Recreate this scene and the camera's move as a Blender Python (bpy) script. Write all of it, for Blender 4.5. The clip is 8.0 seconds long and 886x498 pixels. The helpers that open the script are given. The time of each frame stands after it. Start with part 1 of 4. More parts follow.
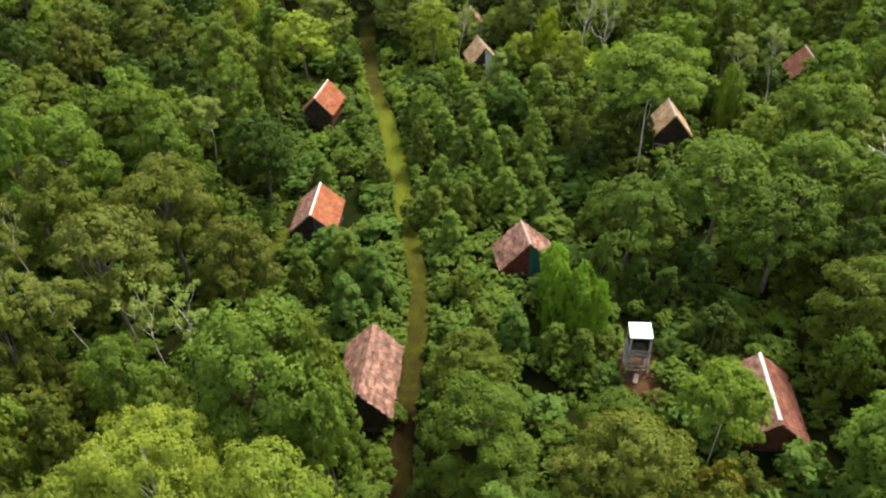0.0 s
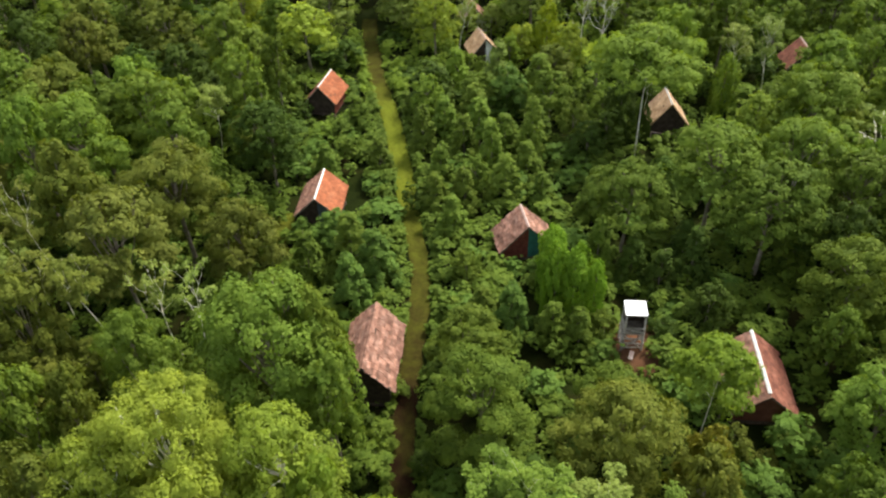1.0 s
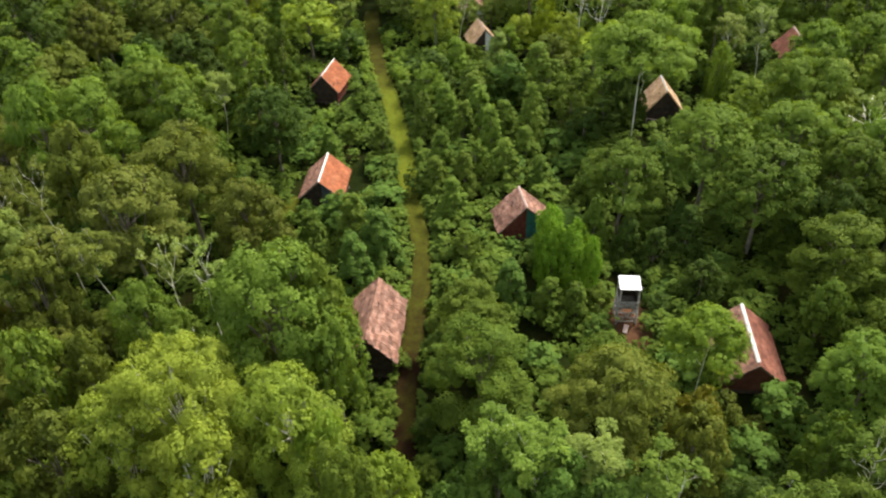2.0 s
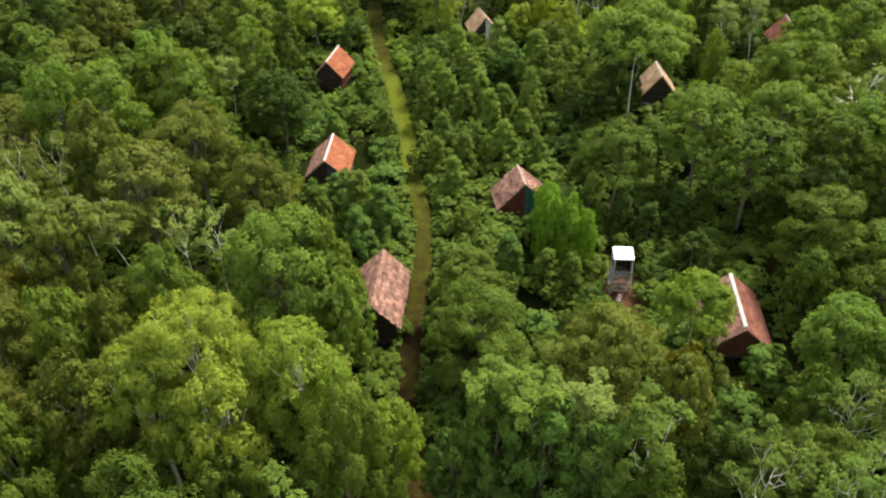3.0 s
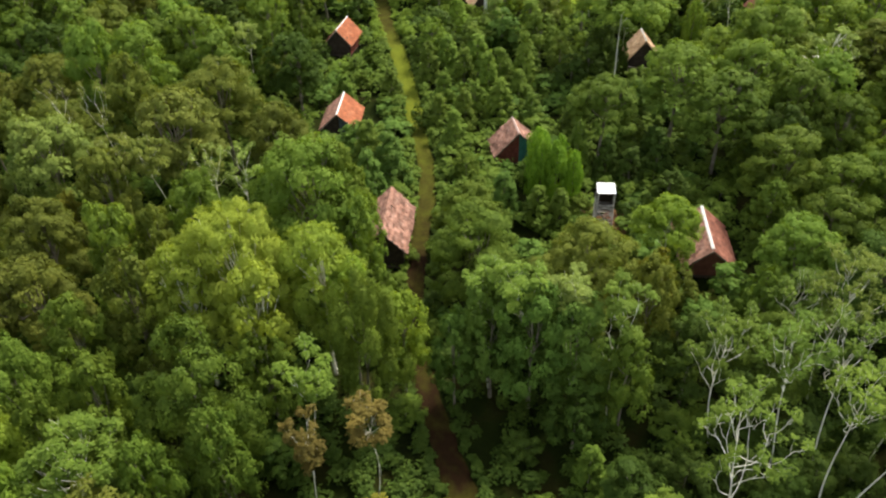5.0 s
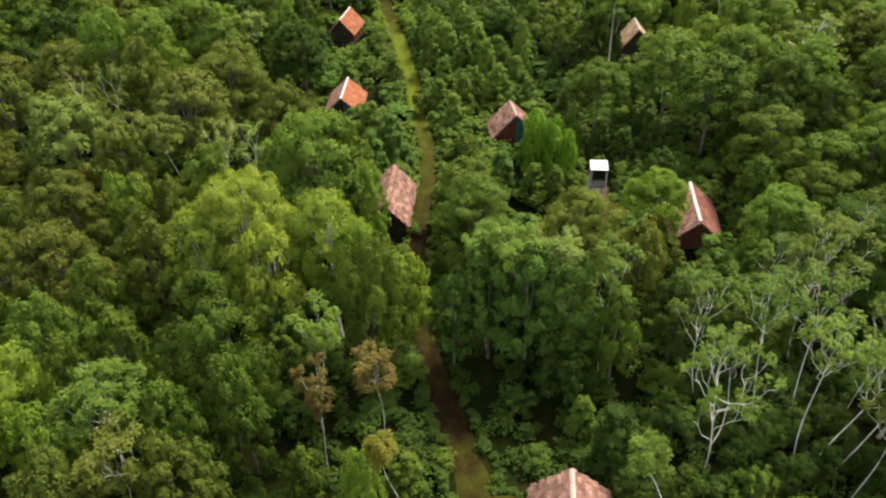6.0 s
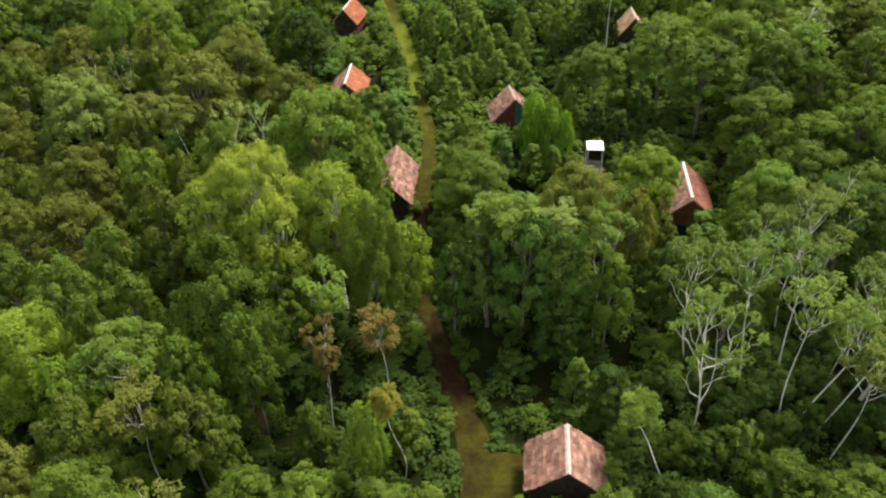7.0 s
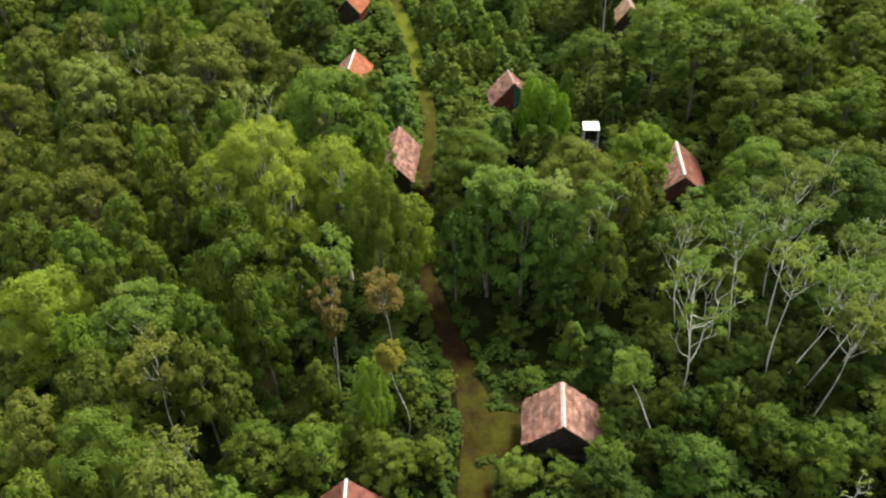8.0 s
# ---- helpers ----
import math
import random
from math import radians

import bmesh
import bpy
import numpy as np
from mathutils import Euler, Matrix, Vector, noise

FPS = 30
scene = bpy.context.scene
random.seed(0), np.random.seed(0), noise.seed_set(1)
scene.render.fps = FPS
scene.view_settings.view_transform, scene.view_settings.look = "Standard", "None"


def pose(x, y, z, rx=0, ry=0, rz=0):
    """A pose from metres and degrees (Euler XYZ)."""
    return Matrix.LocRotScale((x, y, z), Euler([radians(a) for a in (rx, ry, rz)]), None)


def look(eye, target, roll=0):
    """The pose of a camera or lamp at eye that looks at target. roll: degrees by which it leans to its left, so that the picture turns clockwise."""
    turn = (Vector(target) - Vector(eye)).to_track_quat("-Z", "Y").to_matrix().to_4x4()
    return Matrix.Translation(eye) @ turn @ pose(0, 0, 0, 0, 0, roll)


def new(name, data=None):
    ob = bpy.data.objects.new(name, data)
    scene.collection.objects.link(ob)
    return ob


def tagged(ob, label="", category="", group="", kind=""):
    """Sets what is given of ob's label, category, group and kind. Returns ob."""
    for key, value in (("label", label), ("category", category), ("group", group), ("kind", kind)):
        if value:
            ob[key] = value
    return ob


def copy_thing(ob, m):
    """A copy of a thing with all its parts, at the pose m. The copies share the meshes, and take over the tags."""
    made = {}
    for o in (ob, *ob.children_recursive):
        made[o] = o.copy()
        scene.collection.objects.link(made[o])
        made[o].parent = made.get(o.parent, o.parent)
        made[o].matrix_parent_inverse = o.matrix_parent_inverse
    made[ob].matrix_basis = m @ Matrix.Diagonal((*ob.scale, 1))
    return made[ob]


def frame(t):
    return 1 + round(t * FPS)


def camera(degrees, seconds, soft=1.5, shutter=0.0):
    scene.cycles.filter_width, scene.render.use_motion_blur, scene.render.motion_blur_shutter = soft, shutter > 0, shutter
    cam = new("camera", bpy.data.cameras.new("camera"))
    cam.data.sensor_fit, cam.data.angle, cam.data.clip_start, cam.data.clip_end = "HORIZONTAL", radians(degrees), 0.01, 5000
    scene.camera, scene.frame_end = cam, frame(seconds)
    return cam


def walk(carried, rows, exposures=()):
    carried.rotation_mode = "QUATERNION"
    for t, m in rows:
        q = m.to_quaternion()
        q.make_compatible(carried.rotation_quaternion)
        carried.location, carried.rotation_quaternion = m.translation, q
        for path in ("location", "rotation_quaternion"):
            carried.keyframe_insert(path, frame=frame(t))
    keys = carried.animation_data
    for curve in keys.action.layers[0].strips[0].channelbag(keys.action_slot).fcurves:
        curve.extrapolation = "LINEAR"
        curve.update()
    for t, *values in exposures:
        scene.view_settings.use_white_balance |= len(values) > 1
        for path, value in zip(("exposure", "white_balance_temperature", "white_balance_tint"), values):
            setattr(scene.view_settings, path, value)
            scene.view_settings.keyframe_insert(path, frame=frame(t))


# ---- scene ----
cam = camera(60.0, 8.0, soft=2.3)
PATH = [
    (0, (0.107, 0.022, 52.864), (0.065, 1.578, 51.608), -1.9),
    (0.5, (0.107, -1.213, 52.848), (0.063, 0.342, 51.592), -1.8),
    (1, (0.093, -2.521, 52.879), (0.049, -0.968, 51.62), -1.9),
    (1.5, (0.176, -3.991, 52.793), (0.13, -2.437, 51.534), -2.0),
    (3, (0.096, -9.691, 52.651), (0.048, -8.138, 51.391), -2.0),
    (3.5, (0.062, -12.198, 52.784), (0.015, -10.648, 51.521), -1.9),
    (4, (0.097, -14.96, 52.952), (0.047, -13.412, 51.687), -2.0),
    (4.5, (0.05, -17.739, 53.03), (0.0, -16.191, 51.764), -2.1),
    (6, (-0.014, -25.333, 53.101), (-0.062, -23.781, 51.84), -2.1),
    (6.5, (-0.081, -27.334, 52.975), (-0.127, -25.781, 51.716), -2.0),
    (7, (-0.056, -29.187, 52.872), (-0.105, -27.634, 51.612), -2.1),
    (7.5, (-0.028, -31.113, 52.773), (-0.079, -29.561, 51.513), -2.2),
    (8, (-0.074, -33.151, 52.653), (-0.125, -31.598, 51.393), -2.2),
]
walk(cam, [(t, look(eye, target, roll)) for t, eye, target, roll in PATH])

# ---- light ----
SUN_DIR = Vector((0.40, 0.42, 0.80)).normalized()
world = bpy.data.worlds.new("world")
scene.world = world
world.use_nodes = True
wn = world.node_tree
sky = wn.nodes.new("ShaderNodeTexSky")
sky.sky_type, sky.sun_disc = "NISHITA", False
sky.sun_elevation = math.asin(SUN_DIR.z)
sky.sun_rotation = math.atan2(SUN_DIR.x, SUN_DIR.y)
sky.dust_density = 3.0
wn.nodes["Background"].inputs["Strength"].default_value = 0.14
veil = wn.nodes.new("ShaderNodeMix")  # thin high cloud over the blue
veil.data_type = "RGBA"
veil.inputs[0].default_value = 0.55
veil.inputs[7].default_value = (5.2, 5.3, 5.0, 1)
wn.links.new(sky.outputs[0], veil.inputs[6])
wn.links.new(veil.outputs[2], wn.nodes["Background"].inputs["Color"])
sun = new("sun", bpy.data.lights.new("sun", "SUN"))
sun.data.energy, sun.data.angle, sun.data.color = 3.4, radians(14), (1.0, 0.95, 0.84)
sun.matrix_world = look(SUN_DIR * 200, (0, 0, 0))
scene.view_settings.exposure = 1.06


# ---- materials ----
def material(name):
    m = bpy.data.materials.new(name)
    m.use_nodes = True
    return m, m.node_tree.nodes, m.node_tree.links, m.node_tree.nodes["Principled BSDF"]


def ramp_node(nodes, stops):
    r = nodes.new("ShaderNodeValToRGB")
    while len(r.color_ramp.elements) < len(stops):
        r.color_ramp.elements.new(0.5)
    for e, (at, col) in zip(r.color_ramp.elements, stops):
        e.position, e.color = at, (*col, 1)
    return r


def noise_node(nodes, links, scale, detail=4, rough=0.55, coord="Object"):
    tc = nodes.new("ShaderNodeTexCoord")
    n = nodes.new("ShaderNodeTexNoise")
    n.inputs["Scale"].default_value, n.inputs["Detail"].default_value = scale, detail
    n.inputs["Roughness"].default_value = rough
    links.new(tc.outputs[coord], n.inputs["Vector"])
    return n


def mixed(nodes, links, fac, a, b, mode="MIX"):
    """Mix two colours; each is a socket or a colour."""
    mx = nodes.new("ShaderNodeMix")
    mx.data_type, mx.blend_type = "RGBA", mode
    for sock, v in ((mx.inputs[0], fac), (mx.inputs[6], a), (mx.inputs[7], b)):
        if isinstance(v, bpy.types.NodeSocket):
            links.new(v, sock)
        else:
            sock.default_value = v if isinstance(v, float) else (*v, 1)
    return mx.outputs[2]


def bumped(nodes, links, bsdf, height, strength, distance):
    b = nodes.new("ShaderNodeBump")
    b.inputs["Strength"].default_value, b.inputs["Distance"].default_value = strength, distance
    links.new(height, b.inputs["Height"])
    links.new(b.outputs[0], bsdf.inputs["Normal"])


def foliage(name, dark, mid, light, thin=0.3, hue=0.012):
    m, n, l, p = material(name)
    geo, info = n.new("ShaderNodeNewGeometry"), n.new("ShaderNodeObjectInfo")
    dark, mid, light = ((c[0] * 1.04, c[1], c[2] * 1.28) for c in (dark, mid, light))
    near = lambda c: tuple(b + 0.6 * (a - b) for a, b in zip(c, mid))
    r = ramp_node(n, [(0.0, near(dark)), (0.5, mid), (1.0, near(light))])
    l.new(geo.outputs["Random Per Island"], r.inputs[0])
    patch = noise_node(n, l, 0.8, 3)
    pr = ramp_node(n, [(0.3, (0.7, 0.74, 0.72)), (0.7, (1.22, 1.16, 1.05))])
    l.new(patch.outputs[0], pr.inputs[0])
    col = mixed(n, l, 1.0, r.outputs[0], pr.outputs[0], "MULTIPLY")
    hs = n.new("ShaderNodeHueSaturation")
    mr = n.new("ShaderNodeMapRange")
    mr.inputs[3].default_value, mr.inputs[4].default_value = 0.5 - hue, 0.5 + hue * 0.3
    l.new(info.outputs["Random"], mr.inputs[0])
    vr = n.new("ShaderNodeMapRange")
    vr.inputs[3].default_value, vr.inputs[4].default_value = 1.14, 0.88
    mu = n.new("ShaderNodeMath")
    mu.operation = "FRACT"
    mm = n.new("ShaderNodeMath")
    mm.operation = "MULTIPLY"
    mm.inputs[1].default_value = 7.31
    l.new(info.outputs["Random"], mm.inputs[0])
    l.new(mm.outputs[0], mu.inputs[0])
    l.new(mu.outputs[0], vr.inputs[0])
    l.new(mr.outputs[0], hs.inputs["Hue"])
    l.new(vr.outputs[0], hs.inputs["Value"])
    l.new(col, hs.inputs["Color"])
    l.new(hs.outputs[0], p.inputs["Base Color"])
    p.inputs["Roughness"].default_value = 0.7
    p.inputs["Specular IOR Level"].default_value = 0.1
    tr = n.new("ShaderNodeBsdfTranslucent")
    l.new(mixed(n, l, 1.0, hs.outputs[0], (1.25, 1.2, 0.6), "MULTIPLY"), tr.inputs[0])
    ms = n.new("ShaderNodeMixShader")
    ms.inputs[0].default_value = thin
    l.new(p.outputs[0], ms.inputs[1])
    l.new(tr.outputs[0], ms.inputs[2])
    l.new(ms.outputs[0], n["Material Output"].inputs[0])
    return m


def rough_surface(name, cols, scale, fine, rough=0.85, bump=0.4, island=0.0, distance=0.02, metal=0.0):
    """Noise at two scales over three colours; island: how much each loose piece varies."""
    m, n, l, p = material(name)
    big = noise_node(n, l, scale, 5)
    r = ramp_node(n, [(0.32, cols[0]), (0.5, cols[1]), (0.68, cols[2])])
    l.new(big.outputs[0], r.inputs[0])
    small = noise_node(n, l, fine, 6, 0.65)
    sr = ramp_node(n, [(0.3, (0.7, 0.7, 0.7)), (0.7, (1.2, 1.2, 1.2))])
    l.new(small.outputs[0], sr.inputs[0])
    col = mixed(n, l, 0.8, r.outputs[0], sr.outputs[0], "MULTIPLY")
    if island:
        geo = n.new("ShaderNodeNewGeometry")
        ir = ramp_node(n, [(0.0, (1 - island,) * 3), (0.55, (1.0, 1.0, 1.0)), (1.0, (1 + island, 1 + island * 0.9, 1 + island * 0.85))])
        l.new(geo.outputs["Random Per Island"], ir.inputs[0])
        col = mixed(n, l, 1.0, col, ir.outputs[0], "MULTIPLY")
    l.new(col, p.inputs["Base Color"])
    p.inputs["Roughness"].default_value, p.inputs["Metallic"].default_value = rough, metal
    p.inputs["Specular IOR Level"].default_value = 0.5 if rough < 0.7 else 0.15 if rough < 0.95 else 0.03
    bumped(n, l, p, small.outputs[0], bump, distance)
    return m


LEAF_MID = foliage("leaf_mid_green", (0.066, 0.113, 0.0112), (0.085, 0.140, 0.0134), (0.120, 0.176, 0.0198))
LEAF_LIGHT = foliage("leaf_light_green", (0.107, 0.181, 0.0200), (0.135, 0.220, 0.0254), (0.180, 0.265, 0.0390), 0.45)
# for dark-green trees, and for near low growth with shade painted in
LEAF_DARK_SHADED = foliage("leaf_dark_green_and_shaded", (0.036, 0.068, 0.0080), (0.046, 0.086, 0.0095), (0.066, 0.108, 0.0130))
LEAF_OLIVE = foliage("leaf_olive", (0.084, 0.118, 0.0145), (0.106, 0.145, 0.0173), (0.140, 0.174, 0.0244), 0.35)
LEAF_PALE = foliage("leaf_pale_green", (0.126, 0.189, 0.0283), (0.160, 0.230, 0.0360), (0.211, 0.284, 0.0564))
LEAF_BROWN = foliage("leaf_olive_brown", (0.082, 0.070, 0.013), (0.112, 0.097, 0.017), (0.148, 0.126, 0.024))
LEAF_KHAKI = foliage("leaf_khaki", (0.082, 0.105, 0.0125), (0.108, 0.137, 0.0165), (0.140, 0.168, 0.0235))
# on far growth this lighter green paints haze into the leaves
LEAF_FRESH_HAZED = foliage("leaf_fresh_green_and_hazed", (0.140, 0.225, 0.0220), (0.178, 0.280, 0.0280), (0.222, 0.330, 0.0420), 0.5)
LEAF_SAGE = foliage("leaf_sage", (0.118, 0.154, 0.0220), (0.148, 0.188, 0.0280), (0.188, 0.225, 0.0390), 0.4)
# also on far crowns, where the lighter colour stands in for haze
LEAF_LIME = foliage("leaf_lime", (0.208, 0.290, 0.0310), (0.254, 0.347, 0.0390), (0.305, 0.400, 0.0550), 0.5)
LEAF_CREEPER = foliage("leaf_creeper", (0.106, 0.216, 0.0130), (0.142, 0.270, 0.0170), (0.190, 0.325, 0.0270), 0.4, 0.008)
LEAF_GOLD = foliage("leaf_gold", (0.110, 0.115, 0.010), (0.138, 0.144, 0.013), (0.172, 0.172, 0.018))
LEAF_VINE = foliage("leaf_vine_green", (0.061, 0.120, 0.0150), (0.082, 0.152, 0.0190), (0.114, 0.192, 0.0290), 0.3, 0.008)
LEAF_YELLOW = foliage("leaf_yellow_green", (0.170, 0.250, 0.0140), (0.210, 0.300, 0.0170), (0.250, 0.340, 0.0260), 0.45)
BARK = rough_surface("bark_grey_brown", [(0.12, 0.10, 0.075), (0.2, 0.17, 0.13), (0.3, 0.27, 0.22)], 1.5, 14, 0.9, 0.6)
BARK_PALE = rough_surface("bark_pale", [(0.6, 0.56, 0.44), (0.78, 0.74, 0.60), (0.86, 0.83, 0.72)], 1.2, 12, 0.85, 0.5)
# kept near-black, so part of the shade between crowns is in this colour
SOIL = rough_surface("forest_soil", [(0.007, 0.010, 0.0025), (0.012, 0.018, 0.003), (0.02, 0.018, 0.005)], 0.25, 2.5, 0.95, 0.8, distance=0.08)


def track_material():
    """Bare brown mud, with moss and short grass on the open stretches (by the metre along the track). Tree shade is put
    into the dark mud between.
    """
    m, n, l, p = material("path_mud_moss_and_shade")
    tc, sep, mr = n.new("ShaderNodeTexCoord"), n.new("ShaderNodeSeparateXYZ"), n.new("ShaderNodeMapRange")
    l.new(tc.outputs["Object"], sep.inputs[0])
    mr.inputs[1].default_value, mr.inputs[2].default_value = -10, 120
    l.new(sep.outputs[1], mr.inputs[0])
    # low values from 16 to 40 m also darken the stretch for tree shade
    moss = ramp_node(n, [(0.0, (0.2,) * 3), (0.14, (0.2,) * 3), (0.2, (0.05,) * 3), (0.38, (0.03,) * 3), (0.46, (0.3,) * 3), (0.56, (0.45,) * 3), (0.63, (1.0,) * 3), (0.78, (0.95,) * 3), (0.86, (0.3,) * 3)])
    l.new(mr.outputs[0], moss.inputs[0])
    big = noise_node(n, l, 0.5, 4)
    ad = n.new("ShaderNodeMath")
    ad.operation = "MULTIPLY_ADD"
    ad.inputs[1].default_value, ad.inputs[2].default_value = 0.9, -0.45
    l.new(big.outputs[0], ad.inputs[0])
    sm = n.new("ShaderNodeMath")
    sm.operation, sm.use_clamp = "ADD", True
    l.new(moss.outputs[0], sm.inputs[0])
    l.new(ad.outputs[0], sm.inputs[1])
    fine = noise_node(n, l, 3.0, 6, 0.65)
    fr = ramp_node(n, [(0.3, (0.72,) * 3), (0.7, (1.2,) * 3)])
    l.new(fine.outputs[0], fr.inputs[0])
    # mud colour lowered to hold tree shade as well
    col = mixed(n, l, sm.outputs[0], (0.02, 0.0102, 0.0042), (0.096, 0.114, 0.01))
    l.new(mixed(n, l, 1.0, col, fr.outputs[0], "MULTIPLY"), p.inputs["Base Color"])
    p.inputs["Roughness"].default_value = 0.92
    p.inputs["Specular IOR Level"].default_value = 0.05
    bumped(n, l, p, fine.outputs[0], 0.5, 0.05)
    return m


MUD = track_material()
RED_SOIL = rough_surface("red_bare_soil", [(0.06, 0.03, 0.016), (0.09, 0.043, 0.023), (0.12, 0.06, 0.033)], 0.6, 4, 0.95, 0.6)
TILE_ORANGE = rough_surface("tile_orange", [(0.2, 0.066, 0.03), (0.28, 0.09, 0.04), (0.34, 0.13, 0.065)], 0.8, 9, 0.8, 0.4, 0.22)
TILE_PINK = rough_surface("tile_weathered_pink", [(0.150, 0.074, 0.052), (0.228, 0.120, 0.087), (0.33, 0.194, 0.150)], 1.3, 9, 0.85, 0.6, 0.42)
TILE_TAN = rough_surface("tile_tan", [(0.3, 0.185, 0.105), (0.42, 0.27, 0.16), (0.52, 0.36, 0.23)], 0.9, 8, 0.82, 0.5, 0.2)
TILE_BROWN = rough_surface("tile_red_brown", [(0.12, 0.046, 0.032), (0.175, 0.068, 0.046), (0.24, 0.105, 0.072)], 0.9, 8, 0.82, 0.5, 0.25)
CAP_WHITE = rough_surface("ridge_white", [(0.7, 0.66, 0.6), (0.8, 0.78, 0.74), (0.85, 0.84, 0.82)], 2, 12, 0.6, 0.2)
CAP_PINK = rough_surface("ridge_pale_pink", [(0.5, 0.33, 0.27), (0.62, 0.45, 0.39), (0.72, 0.58, 0.52)], 1.4, 9, 0.7, 0.3)
WOOD_DARK = rough_surface("wood_dark", [(0.03, 0.022, 0.016), (0.05, 0.037, 0.027), (0.08, 0.058, 0.04)], 2, 16, 0.8, 0.4, 0.2)
WOOD_RED = rough_surface("wood_red_stain", [(0.12, 0.03, 0.02), (0.17, 0.05, 0.035), (0.22, 0.075, 0.05)], 2, 16, 0.75, 0.4, 0.2)
WOOD_GREY = rough_surface("wood_grey", [(0.14, 0.12, 0.1), (0.22, 0.19, 0.16), (0.3, 0.27, 0.23)], 2.5, 16, 0.85, 0.4, 0.2)
WOOD_SILVER = rough_surface("wood_silvered", [(0.24, 0.22, 0.20), (0.34, 0.32, 0.29), (0.46, 0.44, 0.40)], 2.5, 16, 0.85, 0.4, 0.2)
PAINT_TEAL = rough_surface("paint_teal", [(0.02, 0.10, 0.085), (0.03, 0.15, 0.125), (0.05, 0.2, 0.17)], 2, 14, 0.6, 0.2)
PAINT_BLUE = rough_surface("paint_blue_grey", [(0.035, 0.05, 0.07), (0.055, 0.075, 0.10), (0.085, 0.11, 0.14)], 2, 14, 0.6, 0.2)
SHEET_WHITE = rough_surface("sheet_white", [(0.78, 0.78, 0.78), (0.84, 0.84, 0.84), (0.88, 0.88, 0.88)], 1.5, 10, 0.45, 0.1)


# ---- building blocks ----
def part(name, bm, mat, parent=None, label="", smooth=False):
    me = bpy.data.meshes.new(name)
    bm.to_mesh(me)
    bm.free()
    return mesh_part(name, me, mat, parent, label, smooth)


def mesh_part(name, me, mat, parent=None, label="", smooth=False):
    me.materials.append(mat)
    if smooth:
        me.shade_smooth()
    ob = new(name, me)
    ob.parent = parent
    return tagged(ob, label) if label else ob


def box(bm, x0, y0, z0, x1, y1, z1, m=None, bevel=0.0):
    made = bmesh.ops.create_cube(bm, size=1.0)["verts"]
    at = Matrix.Translation(((x0 + x1) / 2, (y0 + y1) / 2, (z0 + z1) / 2)) @ Matrix.Diagonal((x1 - x0, y1 - y0, z1 - z0, 1))
    bmesh.ops.transform(bm, matrix=(m @ at) if m else at, verts=made)
    if bevel:
        edges = list({e for v in made for e in v.link_edges})
        bmesh.ops.bevel(bm, geom=edges, offset=bevel, segments=1, affect="EDGES")


def beam(bm, a, b, w, h=None):
    """A squared bar from a to b."""
    a, b = Vector(a), Vector(b)
    d = b - a
    m = Matrix.Translation((a + b) / 2) @ d.to_track_quat("Z", "Y").to_matrix().to_4x4()
    made = bmesh.ops.create_cube(bm, size=1.0)["verts"]
    bmesh.ops.transform(bm, matrix=m @ Matrix.Diagonal((w, h or w, d.length, 1)), verts=made)


def tube(verts, faces, pts, radii, sides=6):
    """Adds a tapered tube along pts to the vertex and face lists."""
    base = len(verts)
    pts = [Vector(p) for p in pts]
    for i, p in enumerate(pts):
        d = (pts[min(i + 1, len(pts) - 1)] - pts[max(i - 1, 0)]).normalized()
        u = d.orthogonal().normalized() if abs(d.z) > 0.999 else d.cross(Vector((0, 0, 1))).normalized()
        v = d.cross(u)
        for k in range(sides):
            a = 2 * math.pi * k / sides
            verts.append(tuple(p + (u * math.cos(a) + v * math.sin(a)) * radii[i]))
    for i in range(len(pts) - 1):
        for k in range(sides):
            a, b = base + i * sides + k, base + i * sides + (k + 1) % sides
            faces.append((a, b, b + sides, a + sides))
    faces.append(tuple(base + (len(pts) - 1) * sides + k for k in range(sides)))


def unit(a):
    return a / np.maximum(np.linalg.norm(a, axis=1, keepdims=True), 1e-6)


def leaf_arrays(rng, centres, normals, length, width):
    """Small pointed leaves, one face each: vertices and faces."""
    n = len(centres)
    side = unit(np.cross(normals, rng.normal(size=(n, 3))))
    along = np.cross(side, normals)
    ls = (length * rng.uniform(0.6, 1.35, n))[:, None]
    ws = (width * rng.uniform(0.65, 1.3, n))[:, None]
    tip = centres + along * ls * 0.6 - normals * ls * 0.15
    a = centres - along * ls * rng.uniform(0.2, 0.5, (n, 1)) + side * ws * 0.55
    b = centres - along * ls * rng.uniform(0.2, 0.5, (n, 1)) - side * ws * 0.55
    v = np.stack([a, tip, b], axis=1).reshape(-1, 3)
    return v, np.arange(n * 3).reshape(-1, 3)


def array_mesh(name, v, f):
    me = bpy.data.meshes.new(name)
    me.vertices.add(len(v))
    me.vertices.foreach_set("co", np.ascontiguousarray(v, dtype=np.float32).ravel())
    me.loops.add(len(f) * 3)
    me.polygons.add(len(f))
    me.polygons.foreach_set("loop_start", np.arange(0, len(f) * 3, 3, dtype=np.int32))
    me.loops.foreach_set("vertex_index", np.ascontiguousarray(f, dtype=np.int32).ravel())
    me.update(calc_edges=True)
    return me


def clumps_to_leaves(rng, centres, outward, radius, per, length, width, up=0.2, droop=0.0):
    """Leaves in tufts round each centre, on the outer and upper side of the tuft."""
    n = len(centres)
    c = np.repeat(centres, per, axis=0)
    o = np.repeat(outward, per, axis=0)
    d = unit(rng.normal(size=(n * per, 3)) + o * 0.75 + np.array([0, 0, 0.45]))
    rad = np.repeat(radius, per)[:, None] * rng.uniform(0.55, 1.05, (n * per, 1))
    flat = np.array([1.0, 1.0, 0.72])
